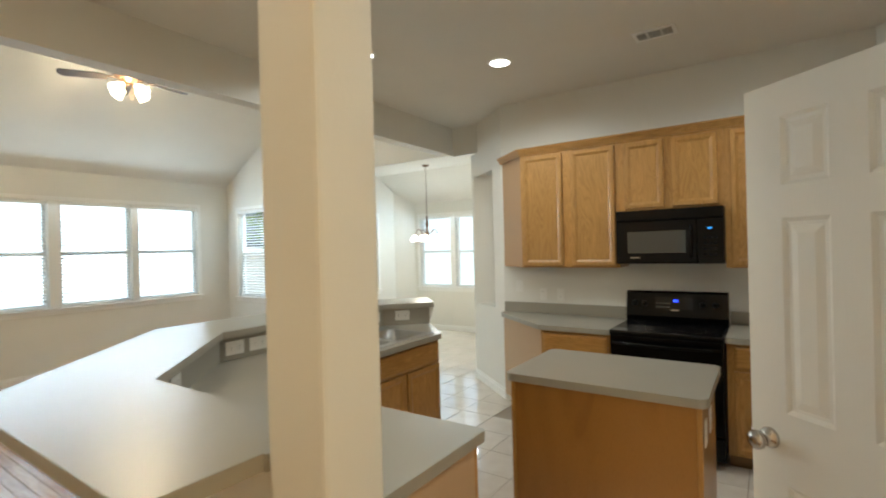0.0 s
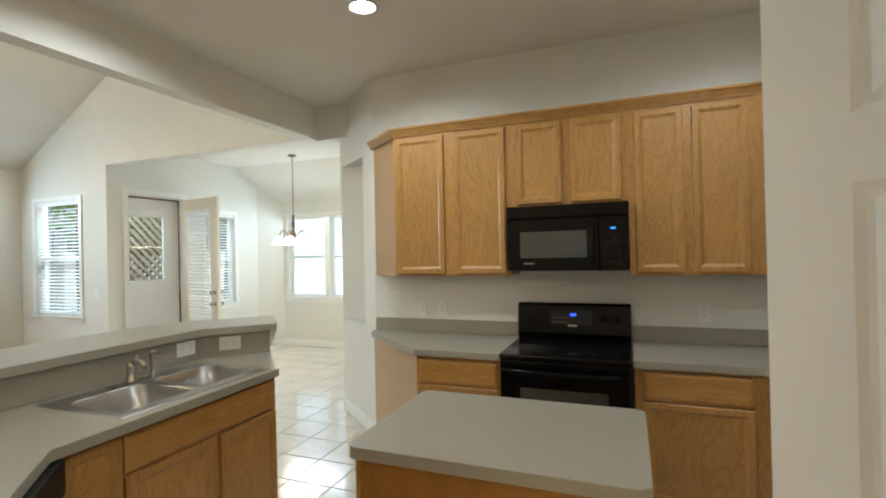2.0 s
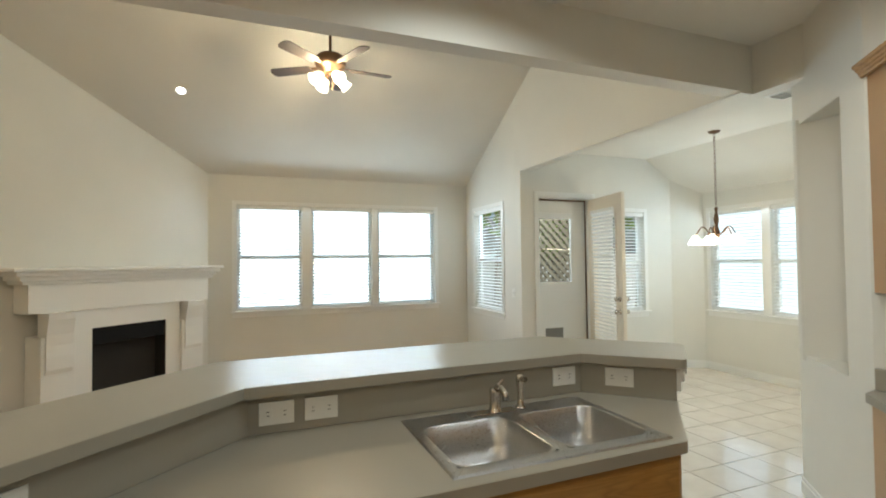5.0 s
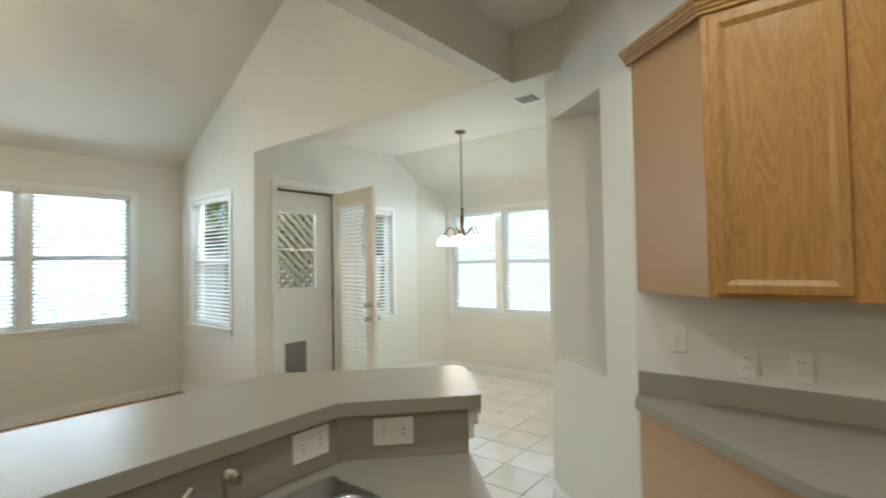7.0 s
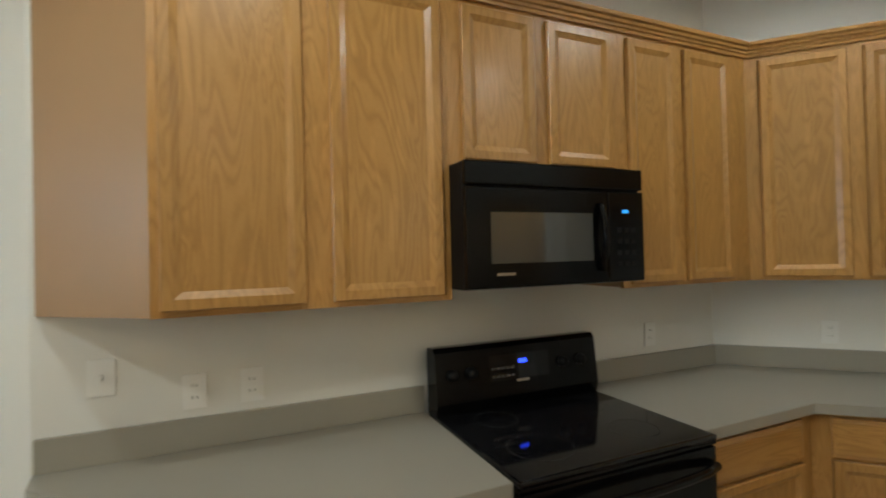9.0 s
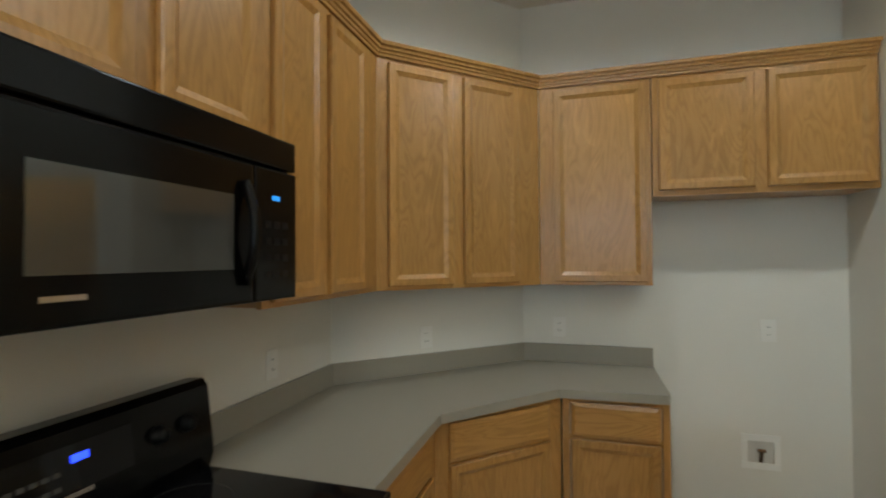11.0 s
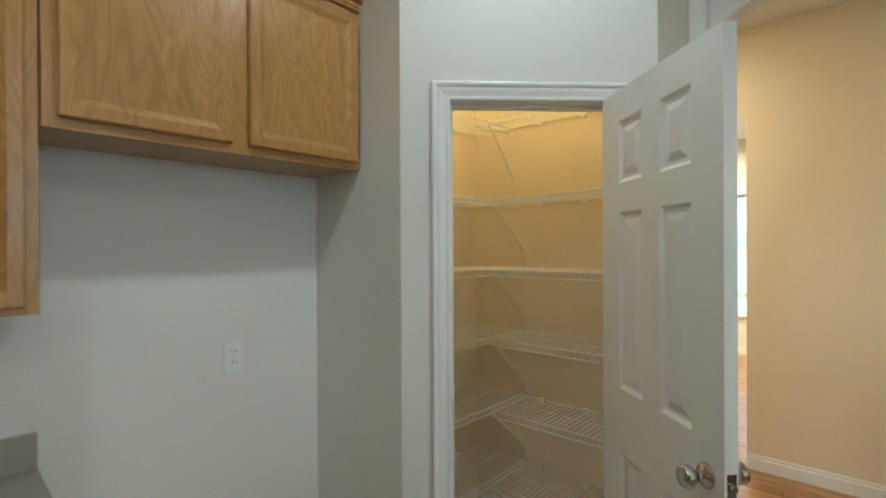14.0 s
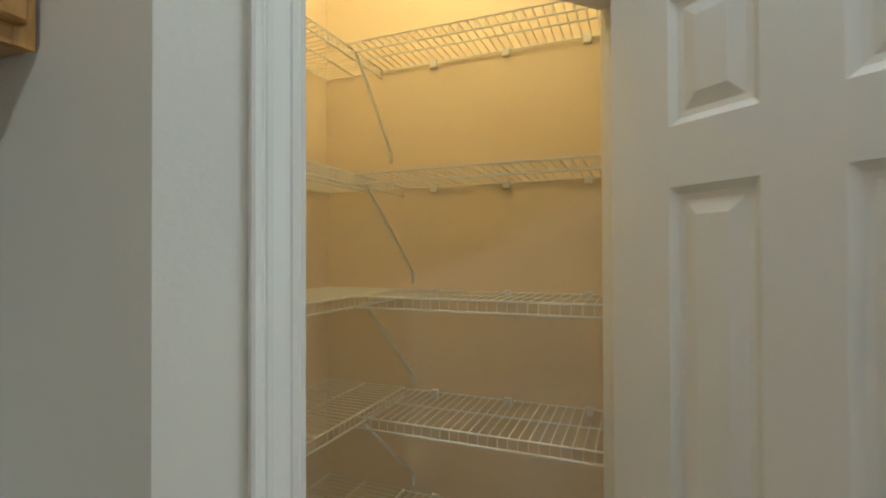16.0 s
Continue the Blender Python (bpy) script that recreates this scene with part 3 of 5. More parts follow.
part("storm_door", boxes((x0, x0 + 0.05, 0.10, 0.135, 0.02, high - 0.04), (x1 - 0.22, x1, 0.10, 0.135, 0.02, high - 0.04), (x0 + 0.05, x1 - 0.22, 0.10, 0.135, 2.16, high - 0.04),
                         (x0 + 0.05, x1 - 0.22, 0.10, 0.135, 0.66, 1.26), (x0 + 0.05, x0 + 0.13, 0.10, 0.135, 0.02, 0.66), (x1 - 0.36, x1 - 0.22, 0.10, 0.135, 0.02, 0.66), (x0 + 0.13, x1 - 0.36, 0.10, 0.135, 0.02, 0.22)), TRIM, frame_of)
pane = part("storm_glass", boxes((x0 + 0.05, x1 - 0.22, 0.115, 0.119, 1.26, 2.16)), GLASS, frame_of, "clear glass")
pane.visible_shadow = False
part("sash_rail", boxes((x0 + 0.05, x1 - 0.22, 0.104, 0.114, 1.68, 1.70)), NICKEL, frame_of)
part("shade_roll", boxes((x0 + 0.05, x1 - 0.22, 0.085, 0.105, 2.09, 2.17), bevel=0.008), BLIND, frame_of, "rolled white shade")
part("pet_flap", boxes((x0 + 0.13, x1 - 0.36, 0.108, 0.125, 0.22, 0.66), bevel=0.004), GREYPANEL, frame_of, "grey pet flap")

way = Vector((0.815, -0.17))
leaf = thing("patio_door", Matrix.Translation((-5.745, 5.975, 0)) @ Matrix.Rotation(math.atan2(way.y, way.x), 4, "Z"), "cream full-glass patio door with inner blind, standing open", "door")
L = 0.83
part("stile_frame", boxes((0, 0.13, -0.022, 0.022, 0.015, 2.34), (L - 0.13, L, -0.022, 0.022, 0.015, 2.34), (0.13, L - 0.13, -0.022, 0.022, 0.015, 0.26), (0.13, L - 0.13, -0.022, 0.022, 2.16, 2.34), bevel=0.003), CREAM, leaf)
part("glazing_bead", boxes((0.115, 0.145, -0.03, 0.03, 0.25, 2.17), (L - 0.145, L - 0.115, -0.03, 0.03, 0.25, 2.17), (0.145, L - 0.145, -0.03, 0.03, 0.245, 0.275), (0.145, L - 0.145, -0.03, 0.03, 2.145, 2.175), bevel=0.005), CREAM, leaf)
pane = part("pane", boxes((0.14, L - 0.14, -0.014, -0.011, 0.27, 2.15)), GLASS, leaf, "clear glass")
pane.visible_shadow = False
bm = boxes((0.15, L - 0.15, -0.021, 0.021, -0.001, 0.001))
bmesh.ops.rotate(bm, verts=bm.verts[:], cent=(0.4, 0, 0), matrix=Matrix.Rotation(radians(-32), 3, "X"))
slat = part("slat", bm, BLIND, leaf)
for k in range(42):
    s = slat if k == 0 else new("slat", slat.data)
    s.parent, s.location = leaf, (0, -0.045, 0.29 + 0.0445 * k)
part("blind_headrail", boxes((0.145, L - 0.145, -0.072, -0.031, 2.135, 2.18), bevel=0.003), BLIND, leaf)


def knob(parent, place, out, name="knob", label="satin nickel door knob"):
    """Rosette, neck and rounded knob that stick out along out."""
    bm = bmesh.new()
    turn = Vector(out).to_track_quat("Z", "Y").to_matrix()
    turned(bm, [(0.032, 0), (0.032, 0.004), (0.027, 0.010), (0.012, 0.014), (0.011, 0.03), (0.020, 0.036), (0.028, 0.046), (0.029, 0.056), (0.023, 0.066), (0.010, 0.070)], place, 20, turn)
    return part(name, bm, NICKEL, parent, label, True)


for side in (-1, 1):
    knob(leaf, (L - 0.065, side * 0.022, 0.93), (0, side, 0))
    knob(leaf, (L - 0.065, side * 0.022, 1.08), (0, side, 0), "deadbolt", "satin nickel deadbolt")

# pantry door: casing in the diagonal wall, six-panel leaf swung open
m = on_wall((1.264, 2.15), (0.615, 1.50))
pantry = tagged(new("door_2"), "white moulded casing round the open pantry doorway", "door", kind="structure")
pantry.matrix_world = m
a, c, high = 0.172, 0.79, 2.04
CASING = [(0.0, 0.0), (0.0, 0.009), (0.003, 0.012), (0.010, 0.012), (0.013, 0.009), (0.018, 0.010), (0.034, 0.015), (0.041, 0.015), (0.044, 0.012), (0.046, 0.013), (0.049, 0.020), (0.056, 0.022), (0.061, 0.020), (0.064, 0.014), (0.064, 0.0)]
bm = bmesh.new()
rings = [[bm.verts.new((x + sx * d, -p - 0.0005, z + sz * d)) for d, p in CASING] for x, sx, z, sz in ((a, -1, 0, 0), (a, -1, high, 1), (c, 1, high, 1), (c, 1, 0, 0))]
for r0, r1 in zip(rings, rings[1:]):
    for j in range(len(CASING)):
        k = (j + 1) % len(CASING)
        bm.faces.new((r0[j], r0[k], r1[k], r1[j]))
bm.faces.new(rings[0])
bm.faces.new(rings[-1][::-1])
bmesh.ops.recalc_face_normals(bm, faces=bm.faces[:])
part("casing", bm, TRIM, pantry)
part("jamb", boxes((a - 0.013, a + 0.004, 0, 0.11, 0, high), (c - 0.004, c + 0.013, 0, 0.11, 0, high), (a - 0.013, c + 0.013, 0, 0.11, high, high + 0.013)), TRIM, pantry)
part("stop", boxes((a + 0.004, a + 0.014, 0.045, 0.085, 0, high), (c - 0.014, c - 0.004, 0.045, 0.085, 0, high), (a + 0.014, c - 0.014, 0.045, 0.085, high - 0.011, high), bevel=0.002), TRIM, pantry)
part("strike_plate", boxes((a + 0.004, a + 0.006, 0.012, 0.042, 0.93, 0.99)), NICKEL, pantry, "small nickel strike plate")


def six_panel(width, height, thick):
    """A moulded six-panel skin on both sides: stiles and rails with sloped sinks and raised fields."""
    bm = bmesh.new()
    st, mid = 0.117, 0.095
    pw = (width - 2 * st - mid) / 2
    xs = [(st, st + pw), (st + pw + mid, width - st)]
    zs = [(0.22, 0.83), (1.045, 1.628), (1.725, 1.931)]
    for side in (-1, 1):
        y = side * thick / 2
        cutx = [0, xs[0][0], xs[0][1], xs[1][0], xs[1][1], width]
        cutz = [0, zs[0][0], zs[0][1], zs[1][0], zs[1][1], zs[2][0], zs[2][1], height]
        for i in range(5):
            for j in range(7):
                if i in (1, 3) and j in (1, 3, 5):
                    rings = []
                    for inset, sink in ((0, 0), (0.012, 0.008), (0.022, 0.009), (0.045, 0.002)):
                        p0, p1, q0, q1 = cutx[i] + inset, cutx[i + 1] - inset, cutz[j] + inset, cutz[j + 1] - inset
                        yy = y - side * sink
                        rings.append([bm.verts.new(v) for v in ((p0, yy, q0), (p1, yy, q0), (p1, yy, q1), (p0, yy, q1))])
                    for r0, r1 in zip(rings, rings[1:]):
                        for k in range(4):
                            bm.faces.new((r0[k], r0[(k + 1) % 4], r1[(k + 1) % 4], r1[k]))
                    bm.faces.new(rings[-1])
                else:
                    bm.faces.new([bm.verts.new(v) for v in ((cutx[i], y, cutz[j]), (cutx[i + 1], y, cutz[j]), (cutx[i + 1], y, cutz[j + 1]), (cutx[i], y, cutz[j + 1]))])
    t = thick / 2
    for quad in (((0, -t, 0), (0, t, 0), (0, t, height), (0, -t, height)), ((width, -t, 0), (width, t, 0), (width, t, height), (width, -t, height)),
                 ((0, -t, height), (width, -t, height), (width, t, height), (0, t, height)), ((0, -t, 0), (width, -t, 0), (width, t, 0), (0, t, 0))):
        bm.faces.new([bm.verts.new(v) for v in quad])
    bmesh.ops.remove_doubles(bm, verts=bm.verts[:], dist=0.0004)
    bmesh.ops.recalc_face_normals(bm, faces=bm.faces[:])
    return bm


hinge, free = Vector((0.750, 1.622)), Vector((0.288, 2.016))
way = (free - hinge).normalized()
leaf = thing("pantry_door", Matrix.Translation((*hinge, 0.012)) @ Matrix.Rotation(math.atan2(way.y, way.x), 4, "Z"), "white six-panel pantry door swung open into the kitchen", "door")
part("door_leaf", six_panel(0.608, 2.034, 0.035), DOORPAINT, leaf)
for side in (-1, 1):
    knob(leaf, (0.608 - 0.062, side * 0.0175, 0.955), (0, side, 0))
part("latch_plate", boxes((0.607, 0.6095, -0.012, 0.012, 0.925, 0.985)), NICKEL, leaf, "nickel latch plate")
bm = bmesh.new()
tube(bm, (0.605, 0, 0.955), (0.621, 0, 0.955), 0.008, 8)
part("latch_bolt", bm, NICKEL, leaf)
for z in (0.25, 1.02, 1.80):
    bm = bmesh.new()
    tube(bm, (-0.006, 0.02, z - 0.045), (-0.006, 0.02, z + 0.045), 0.007, 8)
    part("hinge", bm, NICKEL, leaf, "nickel butt hinge")


# ---- kitchen cabinets ----
def panel_front(bm_frame, bm_panel, x0, x1, z0, z1, rail=0.052):
    """A routed cabinet front: frame with softened edges, thumb-nail slope and a recessed veneer panel."""
    y = -0.019
    rings = []
    for inset, yy in ((0, 0), (0, y + 0.004), (0.004, y), (rail - 0.020, y), (rail - 0.017, y + 0.0015), (rail, y + 0.0105)):
        rings.append([bm_frame.verts.new(v) for v in ((x0 + inset, yy, z0 + inset), (x1 - inset, yy, z0 + inset), (x1 - inset, yy, z1 - inset), (x0 + inset, yy, z1 - inset))])
    for r0, r1 in zip(rings, rings[1:]):
        for k in range(4):
            bm_frame.faces.new((r0[k], r0[(k + 1) % 4], r1[(k + 1) % 4], r1[k]))
    bm_frame.faces.new(rings[0][::-1])
    bmesh.ops.recalc_face_normals(bm_frame, faces=bm_frame.faces[:])
    box(bm_panel, x0 + rail - 0.002, x1 - rail + 0.002, y + 0.0105, -0.001, z0 + rail - 0.002, z1 - rail + 0.002)


def door_part(cab, x0, x1, z0, z1, name="door"):
    f, p = bmesh.new(), bmesh.new()
    panel_front(f, p, x0, x1, z0, z1)
    d = part(name, f, OAK, cab)
    part("panel", p, OAK, d)
    return d


def drawer_part(cab, x0, x1, z0, z1, name="drawer_front"):
    f = bmesh.new()
    rings = []
    for inset, yy in ((0, 0), (0, -0.012), (0.004, -0.014), (0.018, -0.019)):
        rings.append([f.verts.new(v) for v in ((x0 + inset, yy, z0 + inset), (x1 - inset, yy, z0 + inset), (x1 - inset, yy, z1 - inset), (x0 + inset, yy, z1 - inset))])
    for r0, r1 in zip(rings, rings[1:]):
        for k in range(4):
            f.faces.new((r0[k], r0[(k + 1) % 4], r1[(k + 1) % 4], r1[k]))
    f.faces.new(rings[-1])
    f.faces.new(rings[0][::-1])
    bmesh.ops.recalc_face_normals(f, faces=f.faces[:])
    return part(name, f, OAKX, cab)


def face_frame(cab, spans, z0, z1, rails):
    """Stiles at the given spans and rails at the given heights, 2 mm apart from the body."""
    for s0, s1 in spans:
        part("stile", boxes((s0, s1, 0.0, 0.019, z0, z1), bevel=0.0015), OAK, cab)
    for x0, x1, low, high in rails:
        part("rail", boxes((x0, x1, 0.001, 0.019, low, high)), OAKX, cab)


UP0, UP1, BLOCK = 1.375, 2.44, 0.30
UPLABEL = "honey oak wall cabinet with recessed panel doors"


def upper(m, width, doors, z0=UP0, z1=UP1, label=UPLABEL, spans=None, depth=BLOCK, body=None, lift=0.018):
    cab = thing("wall_cabinet", m, label, "cabinet", "oak wall cabinets")
    bm = bmesh.new()
    if body:
        prism(bm, body, z0, z1)
    else:
        box(bm, 0, width, 0.019, depth - 0.003, z0 + 0.004, z1)
    part("body", bm, OAKEND, cab, "wood-print cabinet sides")
    spans = spans or [(0, 0.03), (width - 0.03, width)]
    gaps = [(a[1], c[0]) for a, c in zip(spans, spans[1:])]
    face_frame(cab, spans, z0, z1, [(a, c, z0, z0 + 0.03) for a, c in gaps] + [(a, c, z1 - 0.04, z1) for a, c in gaps])
    for x0, x1 in doors:
        door_part(cab, x0, x1, z0 + lift, z1 - 0.045)
    return cab


FRONT = 4.29
at = pose(-1.575, FRONT, 0)
upper(at, 0.885, [(0.025, 0.405), (0.485, 0.855)], spans=[(0, 0.04), (0.39, 0.50), (0.845, 0.885)], label="honey oak two-door wall cabinet with an angled end",
      body=[(0.004, 0.019), (0.885, 0.019), (0.885, 0.295), (-0.335, 0.295)])
upper(pose(-0.69, FRONT, 0), 0.76, [(0.05, 0.35), (0.41, 0.72)], z0=1.838, label="short honey oak wall cabinet above the microwave", spans=[(0, 0.06), (0.34, 0.42), (0.71, 0.76)])
upper(pose(0.07, FRONT, 0), 0.774, [(0.04, 0.31), (0.36, 0.65)], spans=[(0, 0.05), (0.30, 0.37), (0.64, 0.774)])
DIAG = pose(0.844, FRONT, 0, 0, 0, -45)
upper(DIAG, 0.916, [(0.055, 0.385), (0.445, 0.77)], spans=[(0, 0.065), (0.375, 0.455), (0.76, 0.916)], label="diagonal honey oak corner wall cabinet with two doors",
      body=[(0.01, 0.019), (0.906, 0.019), (1.03, 0.14), (1.03, 0.295), (-0.11, 0.295), (-0.11, 0.14)])
SIDE = pose(1.492, 3.64, 0, 0, 0, -90)
upper(SIDE, 0.55, [(0.075, 0.525)], spans=[(0, 0.085), (0.515, 0.55)], label="tall single-door honey oak wall cabinet")
upper(pose(1.492, 3.085, 0, 0, 0, -90), 0.932, [(0.03, 0.445), (0.50, 0.915)], z0=1.818, lift=0.028, label="honey oak two-door cabinet above the empty refrigerator space", spans=[(0, 0.04), (0.435, 0.51), (0.905, 0.932)])

# crown along all wall cabinets
path = [(-1.93, 4.588), (-1.575, 4.29), (0.844, 4.29), (1.492, 3.642), (1.492, 2.152)]
profile = [(0.004, 2.416), (-0.010, 2.416), (-0.012, 2.428), (-0.018, 2.431), (-0.020, 2.441), (-0.028, 2.445), (-0.031, 2.456), (-0.040, 2.461), (-0.043, 2.476), (0.004, 2.476)]
bm = bmesh.new()
rings = []
for i, p in enumerate(path):
    p = Vector(p)
    ways = [(Vector(path[j + 1]) - Vector(path[j])).normalized() for j in (i - 1, i) if 0 <= j < len(path) - 1]
    normals = [Vector((-w.y, w.x)) for w in ways]
    n = sum(normals, Vector((0, 0))).normalized()
    k = 1 / n.dot(normals[0])
    rings.append([bm.verts.new((*(p + n * d * k), z)) for d, z in profile])
for r0, r1 in zip(rings, rings[1:]):
    for j in range(len(profile)):
        bm.faces.new((r0[j], r0[(j + 1) % len(profile)], r1[(j + 1) % len(profile)], r1[j]))
bm.faces.new(rings[0])
bm.faces.new(rings[-1][::-1])
bmesh.ops.recalc_face_normals(bm, faces=bm.faces[:])
tagged(shape("crown_moulding", bm, OAKX), "stepped honey oak crown moulding on top of the wall cabinets", "moulding")

BASELABEL = "honey oak base cabinet with drawer and panel door"


def base(m, width, label=BASELABEL, drawers=(), doors=(), spans=None, body=None, depth=0.6, toe=True, body_top=0.872, door_top=0.682):
    cab = thing("base_cabinet", m, label, "cabinet", "oak base cabinets")
    bm = bmesh.new()
    if body:
        prism(bm, body, 0.10, body_top)
    else:
        box(bm, 0, width, 0.019, depth, 0.10, 0.872)
    part("body", bm, OAKSIDE, cab, "wood-print cabinet sides")
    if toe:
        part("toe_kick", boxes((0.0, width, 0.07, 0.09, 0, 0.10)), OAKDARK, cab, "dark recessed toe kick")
    spans = spans or [(0, 0.03), (width - 0.03, width)]
    gaps = [(a[1], c[0]) for a, c in zip(spans, spans[1:])]
    face_frame(cab, spans, 0.10, 0.872, [(a, c, low, high) for a, c in gaps for low, high in ((0.10, 0.13), (0.675, 0.70), (0.845, 0.872))])
    for x0, x1 in drawers:
        drawer_part(cab, x0, x1, 0.695, 0.85)
    for x0, x1 in doors:
        door_part(cab, x0, x1, 0.12, door_top)
    return cab


FACE = 3.955
base(pose(-1.265, FACE, 0), 0.572, drawers=[(0.02, 0.552)], doors=[(0.02, 0.552)], body=[(0.003, 0.019), (0.569, 0.019), (0.569, 0.63), (-0.64, 0.63), (-0.62, 0.53)],
     label="honey oak base cabinet with an angled end panel")
base(pose(0.078, 3.99, 0), 0.65, drawers=[(0.045, 0.58)], doors=[(0.045, 0.58)], spans=[(0, 0.055), (0.57, 0.65)], depth=0.585)
base(pose(0.74, 4.0, 0, 0, 0, -45), 0.667, drawers=[(0.07, 0.59)], doors=[(0.07, 0.59)], spans=[(0, 0.08), (0.58, 0.667)], label="diagonal honey oak corner base cabinet",
     body=[(0.01, 0.019), (0.657, 0.019), (0.97, 0.38), (0.97, 0.47), (-0.31, 0.47), (-0.31, 0.38)])
base(pose(1.225, 3.522, 0, 0, 0, -90), 0.46, drawers=[(0.04, 0.42)], doors=[(0.04, 0.42)], depth=0.558)
# sink run and dishwasher corner
base(pose(-1.835, 2.10, 0, 0, 0, 90), 0.275, label="narrow honey oak base cabinet beside the sink", doors=[(0.045, 0.268)], spans=[(0, 0.06), (0.258, 0.275)], depth=0.58, door_top=0.85)
sink_base = base(pose(-1.835, 2.377, 0, 0, 0, 90), 0.875, label="honey oak sink base cabinet with false drawer front", drawers=[(0.0, 0.865)], doors=[(0.0, 0.44), (0.475, 0.865)],
                 spans=[(-0.001, 0.012), (0.43, 0.485), (0.855, 0.875)], body=[(0.002, 0.019), (0.870, 0.019), (0.872, 0.03), (1.17, 0.335), (0.90, 0.60), (0.002, 0.60)], body_top=0.70)

# counters
def slab(name, points, z0, z1, label, radii=None, hole=None):
    """A laminate top: a thin surface sheet on a core with its own edge band; hole: the sink cut-out."""
    cx, cy = sum(p[0] for p in points) / len(points), sum(p[1] for p in points) / len(points)
    pts = [(x - cx, y - cy) for x, y in rounded(points, radii or {})]
    top = thing(name, pose(cx, cy, z1), label, "counter")
    cut = [(x - cx, y - cy) for x, y in hole] if hole else None
    for part_name, low, high, inset in (("edge_band", z0 - z1, -0.0022, 0.0), ("surface", -0.0018, 0.0, 0.001)):
        bm = bmesh.new()
        if not cut:
            prism(bm, pts, low, high, 0.0 if part_name == "surface" else 0.002)
        else:
            loops = {}
            for key, z in (("low", low), ("high", high)):
                ring = [bm.verts.new((x, y, z)) for x, y in pts]
                hol = [bm.verts.new((x, y, z)) for x, y in cut]
                edges = [bm.edges.new((r[i], r[(i + 1) % len(r)])) for r in (ring, hol) for i in range(len(r))]
                loops[key] = (ring, hol)
                bmesh.ops.triangle_fill(bm, edges=edges, use_beauty=True)
            for a, c in zip(loops["low"], loops["high"]):
                for i in range(len(a)):
                    bm.faces.new((a[i], a[(i + 1) % len(a)], c[(i + 1) % len(a)], c[i]))
            bmesh.ops.recalc_face_normals(bm, faces=bm.faces[:])
        part(part_name, bm, LAMINATE, top)
    return top


C0, C1 = 0.873, 0.914
CL = "grey-taupe laminate countertop"
slab("countertop", [(-1.92, 4.586), (-1.90, 4.465), (-1.27, 3.92), (-0.693, 3.92), (-0.693, 4.586)], C0, C1, CL + " beside the range with an angled end", {2: 0.03})
slab("countertop", [(0.073, 4.586), (0.073, 3.95), (0.70, 3.955), (1.18, 3.535), (1.197, 3.06), (1.786, 3.06), (1.786, 3.768), (0.969, 4.586)], C0, C1, CL + " running round the kitchen corner", {4: 0.02})
slab("countertop", [(-0.53, 1.058), (-0.53, 1.70), (-1.345, 1.69), (-1.765, 2.087), (-1.785, 3.235), (-2.155, 3.59), (-2.448, 3.29), (-2.448, 1.798), (-1.68, 1.03), (-0.648, 1.03), (-0.648, 1.058)], C0, C1, CL + " of the sink peninsula", {0: 0.02, 1: 0.02, 4: 0.02},
     hole=[(-2.262, 2.398), (-1.868, 2.398), (-1.868, 3.182), (-2.262, 3.182)])
island_top = slab("countertop", [(-0.83, 2.43), (0.11, 2.43), (0.11, 3.10), (-0.83, 3.10)], C0, C1, CL + " on the kitchen island", {0: 0.04, 1: 0.04, 2: 0.04, 3: 0.04})

# laminate backsplash strips
def strip(p, q, z0, z1, thick=0.018):
    p, q = Vector(p), Vector(q)
    way = (q - p).normalized()
    ob = tagged(shape("backsplash", boxes((0, (q - p).length, -thick, -0.001, z0, z1), bevel=0.003), LAMINATE), "grey-taupe laminate backsplash strip on the wall above the counter", "backsplash")
    ob.matrix_world = Matrix.Translation((*p, 0)) @ Matrix.Rotation(math.atan2(way.y, way.x), 4, "Z")


strip((-1.915, 4.588), (-0.693, 4.588), C1, 1.016)
strip((0.073, 4.588), (0.975, 4.588), C1, 1.016)
strip((0.958, 4.6), (1.80, 3.758), C1, 1.016)
strip((1.788, 3.775), (1.788, 3.06), C1, 1.016)

# breakfast bar: half wall, laminate face and top
bm = bmesh.new()
prism(bm, [(-0.647, 0.89), (-0.647, 1.03), (-1.68, 1.03), (-2.45, 1.80), (-2.45, 3.29), (-2.155, 3.585), (-2.24, 3.67), (-2.57, 3.34), (-2.57, 1.75), (-1.73, 0.89)], 0, 1.062)
structure("wall_bar", bm, WALL, "white painted half wall under the breakfast bar", "wall")
for p, q in (((-0.648, 1.03), (-1.675, 1.03)), ((-1.675, 1.03), (-2.452, 1.807)), ((-2.45, 1.797), (-2.45, 3.295)), ((-2.455, 3.285), (-2.155, 3.585))):
    strip(p, q, C1, 1.0605, 0.006)
BAR = [(-0.66, 0.582), (-0.66, 0.868), (-0.648, 0.868), (-0.648, 1.063), (-1.615, 1.063), (-2.385, 1.795), (-2.41, 3.265), (-2.10, 3.59), (-2.405, 3.905), (-2.93, 3.375), (-2.93, 1.665), (-1.845, 0.582)]
slab("bar_top", BAR, 1.062, 1.105, "grey-taupe laminate breakfast bar top bent round the sink", {0: 0.07, 7: 0.03, 8: 0.05})
# white bracket trim at the bar's end
bm = boxes((-0.06, 0.06, -0.022, 0, 0.955, 1.06), (-0.06, 0.06, -0.036, -0.022, 1.0, 1.06), (-0.06, 0.06, -0.046, -0.036, 1.035, 1.06), bevel=0.004)
ob = structure("trim_bar", bm, TRIM, "white moulding under the end of the bar", "trim")
